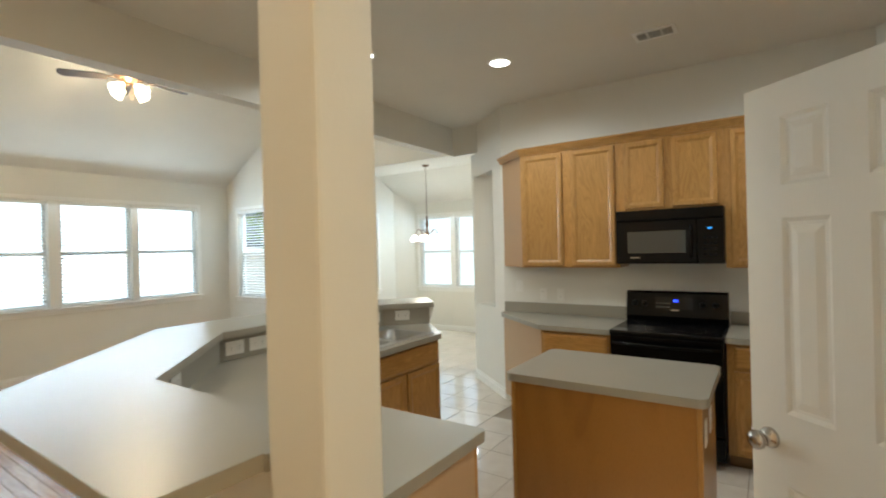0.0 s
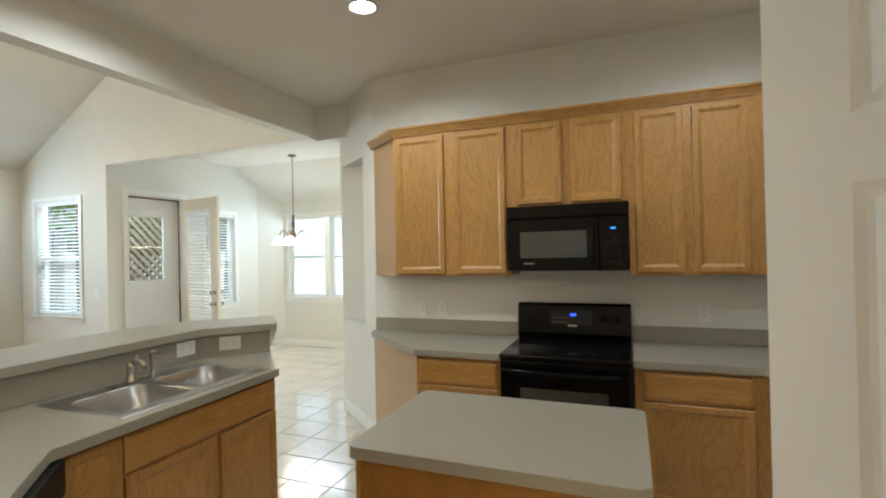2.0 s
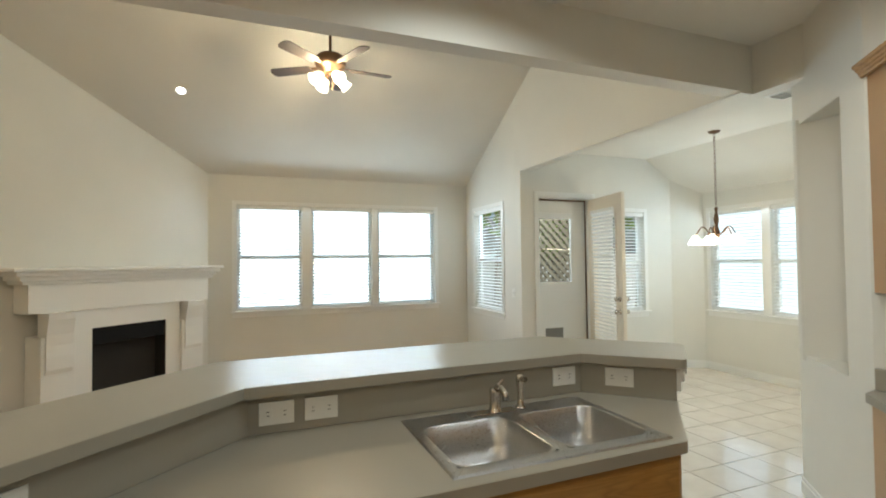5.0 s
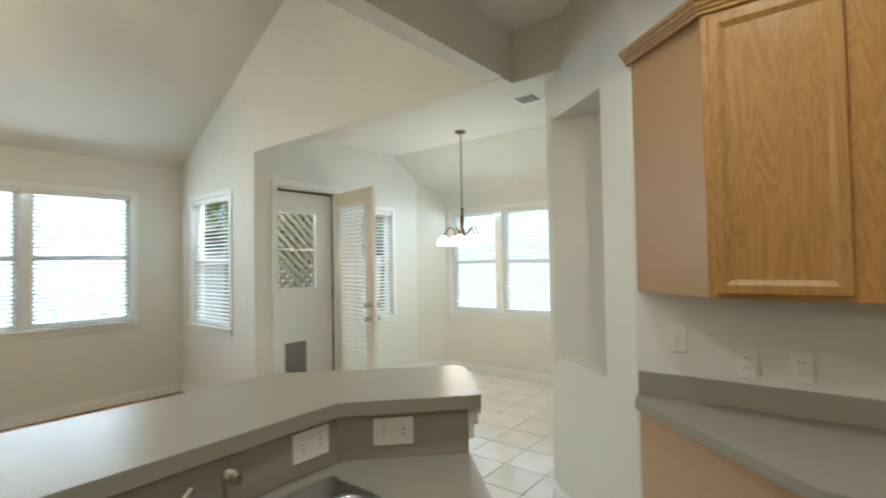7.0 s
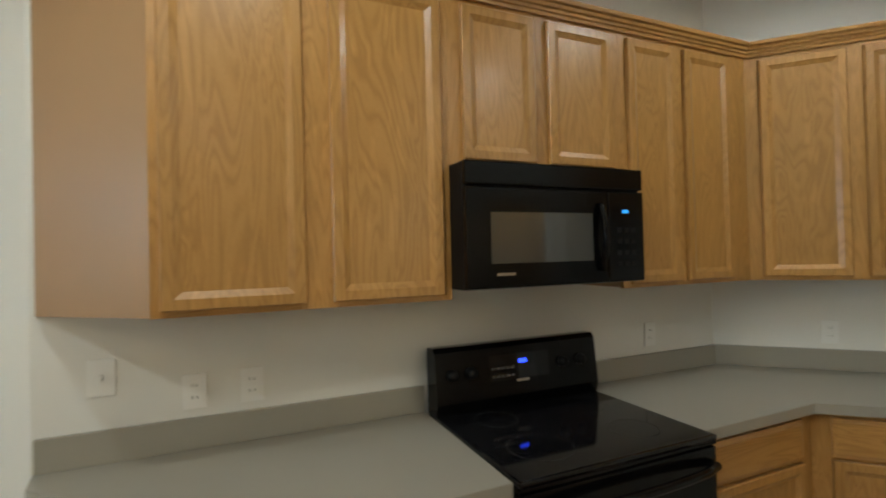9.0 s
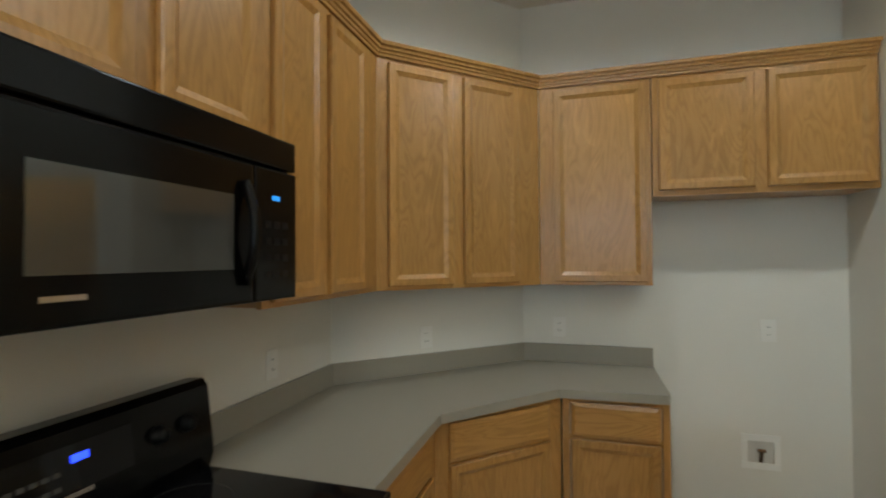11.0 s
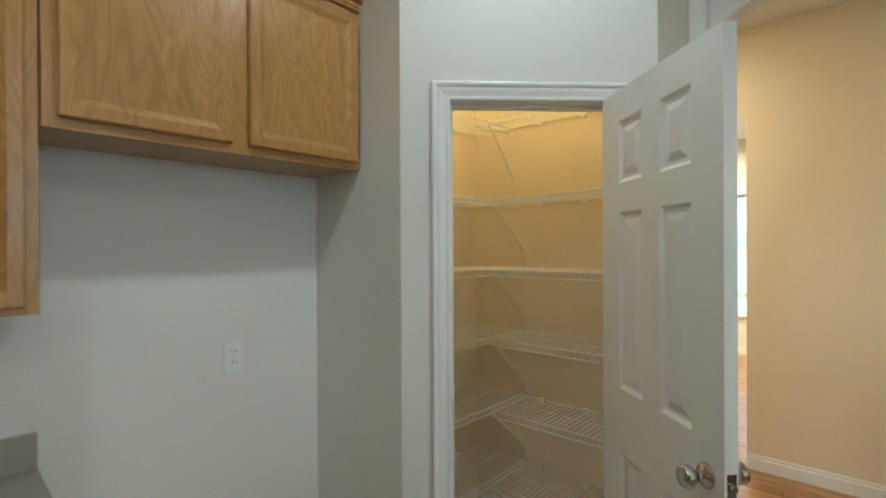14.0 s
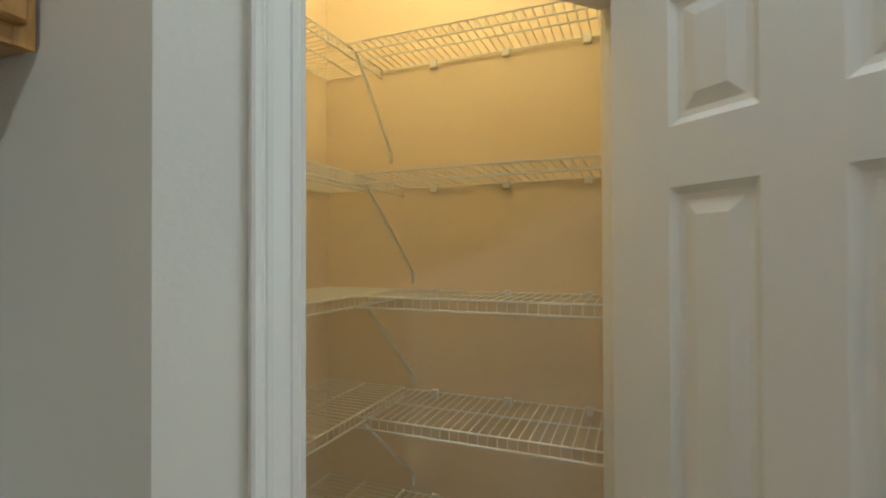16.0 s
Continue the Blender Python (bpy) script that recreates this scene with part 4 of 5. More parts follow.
ob.matrix_world = Matrix.Translation((-2.20, 3.627, 0)) @ Matrix.Rotation(radians(-45 + 180), 4, "Z")

# island
isl = thing("kitchen_island", pose(-0.36, 2.765, 0), "oak veneer kitchen island cabinet under a laminate top", "island")
part("back_panel", boxes((-0.44, 0.44, -0.305, -0.295, 0.0, 0.872), bevel=0.001), OAKPANEL, isl)
part("side_panel", boxes((0.43, 0.44, -0.294, 0.30, 0.0, 0.872)), OAKPANEL, isl)
part("side_panel", boxes((-0.44, -0.43, -0.294, 0.30, 0.0, 0.872)), OAKPANEL, isl)
part("body", boxes((-0.429, 0.429, -0.294, 0.28, 0.1, 0.872)), OAKSIDE, isl)
for s in (-1, 1):
    part("corner_trim", boxes((s * 0.435 - 0.011, s * 0.435 + 0.011, -0.311, -0.289, 0.0, 0.872), bevel=0.004), OAK, isl)

# ---- appliances ----
rng = thing("range", pose(-0.31, 4.23, 0), "black freestanding electric range with a glass cooktop and blue clock", "range")
W = 0.378
part("body", boxes((-W, W, -0.30, 0.32, 0.06, 0.90), bevel=0.004), BLACKMATTE, rng)
part("cooktop", boxes((-W, W, -0.335, 0.315, 0.902, 0.922), bevel=0.008), COOKGLASS, rng, "glossy black glass cooktop")
part("oven_door", boxes((-W + 0.006, W - 0.006, -0.335, -0.301, 0.24, 0.886), bevel=0.008), BLACK, rng)
part("oven_window", boxes((-0.25, 0.25, -0.338, -0.334, 0.42, 0.73)), DOORGLASS, rng, "dark oven window")
part("front_rim", boxes((-W, W, -0.33, -0.301, 0.889, 0.901), bevel=0.003), BLACK, rng)
bm = bmesh.new()
pipe(bm, [(-0.35 + 0.07 * k, -0.352 - 0.036 * math.sin(math.pi * k / 10) ** 0.5, 0.832) for k in range(11)], 0.014, 12)
for s in (-0.345, 0.345):
    tube(bm, (s, -0.352, 0.832), (s, -0.334, 0.832), 0.014, 10)
part("oven_handle", bm, BLACK, rng, "glossy curved black handle", True)
part("storage_drawer", boxes((-W + 0.006, W - 0.006, -0.33, -0.301, 0.075, 0.23), bevel=0.008), BLACK, rng)
bm = bmesh.new()
side = [(0.318, 0.92), (0.318, 1.168), (0.262, 1.172), (0.245, 1.155), (0.222, 0.965), (0.235, 0.92)]
a = [bm.verts.new((-W, y, z)) for y, z in side]
c = [bm.verts.new((W, y, z)) for y, z in side]
bm.faces.new(a)
bm.faces.new(c[::-1])
for i in range(len(side)):
    bm.faces.new((a[i], a[(i + 1) % 6], c[(i + 1) % 6], c[i]))
bmesh.ops.recalc_face_normals(bm, faces=bm.faces[:])
part("backguard", bm, BLACK, rng)
tilt = Matrix.Translation((0, 0.2335, 1.06)) @ Matrix.Rotation(radians(-7), 4, "X")


def on_panel(name, bm, mat, label="", smooth=False):
    bm.transform(tilt)
    part(name, bm, mat, rng, label, smooth)


on_panel("display", boxes((-0.014, 0.024, -0.003, 0, 0.026, 0.042)), BLUE, "glowing blue clock digits")
on_panel("control_glass", boxes((-0.15, 0.13, -0.0015, 0, -0.035, 0.065)), COOKGLASS)
on_panel("badge", boxes((-0.03, 0.03, -0.003, 0, -0.046, -0.036)), NICKEL, "small silver badge")
for s in (-0.31, -0.23, 0.20, 0.29):
    bm = bmesh.new()
    turned(bm, [(0.024, 0), (0.024, 0.006), (0.019, 0.010), (0.017, 0.024), (0.013, 0.027)], (s, 0, 0.01), 16, Matrix.Rotation(radians(90), 3, "X"))
    on_panel("knob", bm, BLACKMATTE, "", True)
for i in range(5):
    for j in range(2):
        on_panel("button", boxes((-0.14 + 0.022 * i, -0.125 + 0.022 * i, -0.0032, -0.001, -0.022 + 0.03 * j, -0.012 + 0.03 * j)), RINGPRINT)
for cx, cy, r in ((-0.19, -0.16, 0.105), (0.18, -0.17, 0.085), (-0.19, 0.12, 0.08), (0.18, 0.12, 0.105)):
    bm = bmesh.new()
    for k in range(40):
        a0, a1 = 2 * math.pi * k / 40, 2 * math.pi * (k + 1) / 40
        bm.faces.new([bm.verts.new((cx + q * math.cos(t), cy + q * math.sin(t), 0.9226)) for q, t in ((r, a0), (r, a1), (r - 0.0018, a1), (r - 0.0018, a0))])
    part("burner_ring", bm, RINGPRINT, rng, "grey printed burner ring")

mw = thing("microwave", pose(-0.31, 4.20, 1.41), "black over-the-range microwave with a dark glass door and blue clock", "microwave")
part("body", boxes((-W, W, 0.0, 0.385, 0.0, 0.424), bevel=0.006), BLACKMATTE, mw)
part("vent_grille", boxes((-W, W, -0.022, -0.001, 0.345, 0.424), bevel=0.006), BLACK, mw)
part("door", boxes((-W, 0.20, -0.026, -0.001, 0.003, 0.338), bevel=0.008), BLACK, mw)
part("door_window", boxes((-0.29, 0.13, -0.0285, -0.0262, 0.085, 0.255)), DOORGLASS, mw, "dark reflective glass window")
part("control_panel", boxes((0.206, W, -0.024, -0.001, 0.003, 0.338), bevel=0.006), BLACK, mw)
bm = bmesh.new()
pts = [(0.165, -0.03 - 0.028 * math.sin(math.pi * k / 10), 0.05 + 0.24 * k / 10) for k in range(11)]
pipe(bm, pts, 0.012, 12)
part("door_handle", bm, BLACK, mw, "curved black handle", True)
part("display", boxes((0.272, 0.302, -0.0255, -0.0238, 0.258, 0.270)), CYAN, mw, "glowing blue clock digits")
for i in range(3):
    for j in range(4):
        part("button", boxes((0.245 + 0.034 * i, 0.268 + 0.034 * i, -0.0255, -0.0238, 0.06 + 0.042 * j, 0.078 + 0.042 * j)), BLACKMATTE, mw)
part("badge", boxes((-0.27, -0.20, -0.0275, -0.026, 0.045, 0.054)), NICKEL, mw)

dw = thing("dishwasher", Matrix.Translation((-1.385, 1.735, 0)) @ Matrix.Rotation(radians(135), 4, "Z"), "black dishwasher front in the diagonal corner of the peninsula", "dishwasher")
part("front", boxes((0.01, 0.555, 0.0, 0.05, 0.11, 0.74), bevel=0.006), BLACK, dw)
part("control_panel", boxes((0.01, 0.555, -0.012, 0.05, 0.745, 0.868), bevel=0.008), BLACKMATTE, dw)
part("toe_plate", boxes((0.01, 0.555, 0.05, 0.07, 0.0, 0.105)), BLACKMATTE, dw)
base(pose(-0.545, 1.655, 0, 0, 0, 180), 0.84, label="honey oak base cabinet of the peninsula's near run", drawers=[(0.02, 0.41), (0.43, 0.82)], doors=[(0.02, 0.41), (0.43, 0.82)], depth=0.59,
     spans=[(0, 0.03), (0.40, 0.44), (0.81, 0.84)])

# sink: two bowls in a raised steel rim
sink = thing("kitchen_sink", pose(-2.10, 2.79, C1), "stainless steel double-bowl drop-in sink in the laminate counter", "sink")
HX, HY = 0.27, 0.415
bowls = [(-0.155, 0.225, -0.385, -0.02), (-0.155, 0.225, 0.02, 0.385)]
bm = bmesh.new()
xs, ys = [-HX, -0.155, 0.225, HX], [-HY, -0.385, -0.02, 0.02, 0.385, HY]
for i in range(3):
    for j in range(5):
        if not (i == 1 and j in (1, 3)):
            bm.faces.new([bm.verts.new(v) for v in ((xs[i], ys[j], 0.007), (xs[i + 1], ys[j], 0.007), (xs[i + 1], ys[j + 1], 0.007), (xs[i], ys[j + 1], 0.007))])
bmesh.ops.remove_doubles(bm, verts=bm.verts[:], dist=0.0005)
outer = [e for e in bm.edges if e.is_boundary and all(abs(abs(v.co.x) - HX) < 1e-4 or abs(abs(v.co.y) - HY) < 1e-4 for v in e.verts)]
ext = bmesh.ops.extrude_edge_only(bm, edges=outer)["geom"]
for v in (g for g in ext if isinstance(g, bmesh.types.BMVert)):
    v.co.x *= 1.022
    v.co.y *= 1.015
    v.co.z = 0.0005
part("rim", bm, STEEL, sink)
for x0, x1, y0, y1 in bowls:
    bm = bmesh.new()
    corner = [(x0, y0), (x1, y0), (x1, y1), (x0, y1)]
    rings = []
    for shrink, r, z in ((-0.006, 0.05, 0.0078), (0.0, 0.055, 0.010), (0.006, 0.06, 0.004), (0.014, 0.07, -0.09), (0.03, 0.08, -0.150), (0.07, 0.06, -0.165)):
        pts = [(x0 + shrink, y0 + shrink), (x1 - shrink, y0 + shrink), (x1 - shrink, y1 - shrink), (x0 + shrink, y1 - shrink)]
        rings.append([bm.verts.new((x, y, z)) for x, y in rounded(pts, {k: r for k in range(4)}, 6)])
    for r0, r1 in zip(rings, rings[1:]):
        for k in range(len(r0)):
            bm.faces.new((r0[k], r0[(k + 1) % len(r0)], r1[(k + 1) % len(r0)], r1[k]))
    bm.faces.new(rings[-1])
    bmesh.ops.recalc_face_normals(bm, faces=bm.faces[:])
    bowl = part("bowl", bm, STEEL, sink, "", True)
    bm = bmesh.new()
    turned(bm, [(0.045, 0), (0.043, 0.004), (0.03, 0.002), (0.008, 0.003)], ((x0 + x1) / 2, (y0 + y1) / 2, -0.1645), 18)
    part("drain", bm, NICKEL, bowl)
faucet = thing("faucet", pose(-2.315, 2.76, C1 + 0.007), "satin nickel single-lever faucet behind the sink", "faucet")
bm = bmesh.new()
turned(bm, [(0.03, 0), (0.03, 0.008), (0.024, 0.014), (0.022, 0.070), (0.025, 0.082), (0.022, 0.098), (0.008, 0.104)], (0, 0, 0), 18)
part("body", bm, NICKEL, faucet, "", True)
bm = bmesh.new()
curve = [(0.0, 0, 0.085), (0.025, 0.0, 0.108), (0.055, 0.0, 0.112), (0.085, 0.0, 0.098), (0.098, 0.0, 0.074)]
pipe(bm, curve, 0.013, 12)
part("spout", bm, NICKEL, faucet, "", True)
bm = bmesh.new()
tube(bm, (0, 0, 0.096), (-0.02, 0.045, 0.122), 0.010, 10, 0.008)
part("lever", bm, NICKEL, faucet)
part("deck_plate", boxes((-0.026, 0.026, -0.12, 0.09, 0.0002, 0.006), bevel=0.002), NICKEL, faucet)
sprayer = thing("sprayer", pose(-2.325, 2.885, C1 + 0.007), "satin nickel side sprayer standing beside the faucet", "sprayer")
bm = bmesh.new()
turned(bm, [(0.024, 0), (0.024, 0.006), (0.015, 0.012), (0.013, 0.05), (0.015, 0.09), (0.018, 0.12), (0.015, 0.138), (0.006, 0.142)], (0, 0, 0), 16)
part("body", bm, NICKEL, sprayer, "", True)
bm = bmesh.new()
tube(bm, (0, 0, 0.124), (0.042, 0, 0.128), 0.011, 10)
part("nozzle", bm, NICKEL, sprayer)


# ---- outlets, switches ----
def plate(m, kind, wide=0.075, high=0.115):
    """A wall plate in a frame with x along the wall and -y into the room."""
    label = {"outlet": "white duplex outlet on a wall plate", "switch": "white toggle switch on a wall plate", "jack": "white cable jack on a wall plate", "level": "white double outlet plate mounted sideways"}[kind]
    p = thing("outlet" if kind in ("outlet", "level") else "switch" if kind == "switch" else "cable_jack", m, label, "outlet" if kind in ("outlet", "level") else kind)
    part("plate", boxes((-wide / 2, wide / 2, -0.006, -0.0005, -high / 2, high / 2), bevel=0.002), PLATE, p)
    if kind == "outlet":
        for z in (-0.02, 0.02):
            s = part("socket", boxes((-0.017, 0.017, -0.008, -0.006, z - 0.014, z + 0.014), bevel=0.0015), PLATE, p)
            part("slot", boxes((-0.008, -0.006, -0.0085, -0.0079, z - 0.004, z + 0.006), (0.006, 0.008, -0.0085, -0.0079, z - 0.004, z + 0.005)), BLACKMATTE, s)
    elif kind == "level":
        for x in (-0.03, 0.03):
            s = part("socket", boxes((x - 0.016, x + 0.016, -0.008, -0.006, -0.017, 0.017), bevel=0.0015), PLATE, p)
            part("slot", boxes((x - 0.006, x + 0.004, -0.0085, -0.0079, -0.009, -0.007), (x - 0.006, x + 0.005, -0.0085, -0.0079, 0.006, 0.008)), BLACKMATTE, s)
    elif kind == "switch":
        part("toggle", boxes((-0.005, 0.005, -0.016, -0.006, -0.010, 0.012), bevel=0.002), PLATE, p)
    else:
        bm = bmesh.new()
        tube(bm, (0, -0.012, 0), (0, -0.006, 0), 0.006, 10)
        part("socket", bm, NICKEL, p)


plate(pose(-1.75, 4.588, 1.175), "switch")
plate(pose(-1.495, 4.588, 1.10), "outlet", 0.072)
plate(pose(-1.32, 4.588, 1.10), "outlet", 0.072)
plate(pose(0.515, 4.588, 1.11), "outlet", 0.072)
plate(pose(1.33, 4.228, 1.10, 0, 0, -45), "outlet", 0.072)
plate(pose(1.788, 3.56, 1.115, 0, 0, -90), "outlet", 0.072)
plate(pose(1.788, 2.505, 1.13, 0, 0, -90), "outlet", 0.072)
for y in (1.906, 2.07):
    plate(pose(-2.444, y, 0.988, 0, 0, 90), "level", 0.125, 0.085)
plate(pose(-2.444, 3.19, 1.0, 0, 0, 90), "level", 0.125, 0.085)
plate(pose(-2.32, 3.411, 1.0, 0, 0, 45), "level", 0.125, 0.085)
plate(pose(-1.92, 1.284, 0.988, 0, 0, 135), "level", 0.125, 0.085)
plate(pose(-5.95, 4.92, 1.13), "switch")
for y in (2.60, 2.80):
    plate(pose(0.08, y, 0.72, 0, 0, 90), "outlet", 0.072)
plate(pose(0.615, 1.32, 1.15, 0, 0, -90), "switch")

# ice-maker water box behind the refrigerator space
box_m = pose(1.788, 2.55, 0.5, 0, 0, -90)
wb = thing("water_supply_box", box_m, "white ice-maker water box with painted recess shade and a shut-off valve", "supply box")
part("flange", boxes((-0.09, 0.09, -0.006, -0.0005, 0.055, 0.09), (-0.09, 0.09, -0.006, -0.0005, -0.09, -0.055), (-0.09, -0.06, -0.006, -0.0005, -0.055, 0.055), (0.06, 0.09, -0.006, -0.0005, -0.055, 0.055), bevel=0.002), TRIM, wb)
# flat grey sheet: the shade inside the white box, put into its colour
part("recess", boxes((-0.06, 0.06, -0.003, -0.001, -0.055, 0.055)), RECESSSHADE, wb)
bm = bmesh.new()
tube(bm, (0, -0.004, -0.05), (0, -0.018, 0.005), 0.008, 8)
tube(bm, (-0.018, -0.02, 0.012), (0.018, -0.02, 0.012), 0.009, 8)
part("valve", bm, BRONZE, wb, "small brass valve")


# ---- ceiling things ----
def can_trim(place, tilt=0.0, size=1.0):
    c = thing("recessed_light", pose(*place, 0, tilt, 0) @ Matrix.Scale(size, 4), "lit recessed ceiling light with a white trim ring", "light", "recessed ceiling lights")
    bm = bmesh.new()
    n = 28
    rings = [[bm.verts.new((r * math.cos(2 * math.pi * k / n), r * math.sin(2 * math.pi * k / n), z)) for k in range(n)] for r, z in ((0.098, -0.001), (0.095, -0.006), (0.078, -0.007), (0.074, -0.002))]
    for r0, r1 in zip(rings, rings[1:]):
        for k in range(n):
            bm.faces.new((r0[k], r0[(k + 1) % n], r1[(k + 1) % n], r1[k]))
    part("trim_ring", bm, TRIM, c, "", True)
    bm = bmesh.new()
    bmesh.ops.create_circle(bm, cap_ends=True, segments=n, radius=0.075, matrix=Matrix.Translation((0, 0, -0.0035)))
    part("lens", bm, LENS, c, "glowing lens")


for cx, cy in CANS:
    can_trim((cx, cy, TOP))
can_trim((-6.26, 1.07, vault(-6.26)), -30.1, 0.6)


def vent(m, wide, deep):
    v = thing("ceiling_vent", m, "white louvred ceiling air vent", "vent", "ceiling vents")
    w, d = wide / 2, deep / 2
    part("frame", boxes((-w, w, -d, -d + 0.025, -0.008, -0.001), (-w, w, d - 0.025, d, -0.008, -0.001), (-w, -w + 0.025, -d + 0.025, d - 0.025, -0.008, -0.001), (w - 0.025, w, -d + 0.025, d - 0.025, -0.008, -0.001)), TRIM, v)
    # darkness of the duct painted as a grey sheet behind the louvres
    part("backing", boxes((-w + 0.02, w - 0.02, -d + 0.02, d - 0.02, -0.002, -0.0008)), GREYPANEL, v)
    for k in range(2):
        x = -w + (k + 1) * wide / 3
        part("divider", boxes((x - 0.006, x + 0.006, -d + 0.025, d - 0.025, -0.008, -0.002)), TRIM, v)
    n = int((deep - 0.05) / 0.018)
    for k in range(n):
        bm = boxes((-w + 0.02, w - 0.02, -0.007, 0.007, -0.0008, 0.0008))
        bmesh.ops.rotate(bm, verts=bm.verts[:], cent=(0, 0, 0), matrix=Matrix.Rotation(radians(40), 3, "X"))
        bmesh.ops.translate(bm, verts=bm.verts[:], vec=(0, -d + 0.034 + 0.018 * k, -0.006))
        part("slat", bm, TRIM, v)


vent(pose(-0.285, 3.74, TOP), 0.27, 0.17)
vent(pose(-3.25, 6.1, 2.96), 0.24, 0.24)

fan = thing("ceiling_fan", pose(-5.2, 2.5, 3.50), "bronze five-blade ceiling fan with a lit four-shade light kit", "fan")
bm = bmesh.new()
tube(bm, (0, 0, 0.08), (0, 0, vault(-5.2) - 3.50), 0.013, 10)
part("downrod", bm, BRONZE, fan)
bm = bmesh.new()
turned(bm, [(0.02, -0.02), (0.065, -0.01), (0.07, 0.045), (0.03, 0.075)], (0, 0, vault(-5.2) - 3.55), 18)
part("canopy", bm, BRONZE, fan, "", True)
bm = bmesh.new()
turned(bm, [(0.05, -0.11), (0.075, -0.10), (0.08, -0.07), (0.13, -0.055), (0.15, -0.02), (0.15, 0.03), (0.12, 0.065), (0.04, 0.08)], (0, 0, 0), 24)
part("motor_housing", bm, BRONZE, fan, "dark bronze motor housing", True)
for k in range(5):
    a = radians(72 * k + 22)
    m = Matrix.Translation((0, 0, -0.05)) @ Matrix.Rotation(a, 4, "Z") @ Matrix.Rotation(radians(11), 4, "X")
    bm = bmesh.new()
    prism(bm, rounded([(0.20, -0.055), (0.62, -0.068), (0.62, 0.068), (0.20, 0.055)], {0: 0.02, 1: 0.05, 2: 0.05, 3: 0.02}), -0.004, 0.004)
    bm.transform(m)
    part("blade", bm, WALNUT, fan, "dark walnut fan blade")
    bm = boxes((0.11, 0.26, -0.02, 0.02, 0.004, 0.010), bevel=0.003)
    bm.transform(m)
    part("blade_arm", bm, BRONZE, fan)
for k in range(4):
    a = radians(90 * k + 20)
    d = Vector((math.cos(a), math.sin(a), -0.75)).normalized()
    start = Vector((0.06 * math.cos(a), 0.06 * math.sin(a), -0.115))
    bm = bmesh.new()
    tube(bm, (0, 0, -0.10), start + d * 0.045, 0.014, 8)
    arm = part("lamp_arm", bm, BRONZE, fan)
    bm = bmesh.new()
    turned(bm, [(0.022, 0), (0.036, 0.02), (0.044, 0.05), (0.05, 0.09), (0.062, 0.115)], start + d * 0.04, 16, d.to_track_quat("Z", "Y").to_matrix())
    part("shade", bm, SHADEGLOW, arm, "glowing frosted tulip glass shade", True)
for x in (-0.02, 0.02):
    bm = bmesh.new()
    tube(bm, (x, 0.02, -0.11), (x, 0.02, -0.27), 0.0018, 5)
    part("pull_chain", bm, BRONZE, fan)

ch = thing("chandelier", pose(-4.34, 6.57, 2.96), "bronze chandelier with upturned alabaster glass shades on a chain", "chandelier")
bm = bmesh.new()
turned(bm, [(0.01, -0.03), (0.05, -0.02), (0.065, -0.001)], (0, 0, 0), 18)
part("canopy", bm, BRONZE, ch, "", True)
bm = bmesh.new()
for k in range(22):
    z = -0.03 - 0.036 * k
    m = Matrix.Translation((0, 0, z - 0.02)) @ Matrix.Rotation(radians(90 * (k % 2)), 4, "Z") @ Matrix.Rotation(radians(90), 4, "X") @ Matrix.Diagonal((0.6, 1.2, 1, 1))
    pts = [m @ Vector((0.018 * math.cos(2 * math.pi * j / 10), 0.018 * math.sin(2 * math.pi * j / 10), 0)) for j in range(10)]
    for j in range(10):
        tube(bm, pts[j], pts[(j + 1) % 10], 0.0028, 5)
part("chain", bm, BRONZE, ch)
bm = bmesh.new()
turned(bm, [(0.008, -0.84), (0.02, -0.86), (0.012, -0.90), (0.03, -0.98), (0.014, -1.06), (0.035, -1.12), (0.03, -1.17), (0.012, -1.22), (0.004, -1.26)], (0, 0, 0), 16)
part("stem", bm, BRONZE, ch, "", True)
for k in range(5):
    a = radians(72 * k + 10)
    bm = bmesh.new()
    pts = []
    for j in range(9):
        t = j / 8
        r = 0.02 + 0.19 * t
        pts.append((r * math.cos(a), r * math.sin(a), -1.14 + 0.08 * math.sin(math.pi * 2 * t - 1.9) * t + 0.055 * t))
    pipe(bm, pts, 0.007, 8)
    arm = part("arm", bm, BRONZE, ch, "", True)
    bm = bmesh.new()
    turned(bm, [(0.074, -0.105), (0.069, -0.078), (0.052, -0.046), (0.028, -0.018), (0.018, 0.0)], (pts[-1][0], pts[-1][1], -1.155), 18)
    part("shade", bm, SHADESOFT, arm, "glowing white bell glass shade", True)

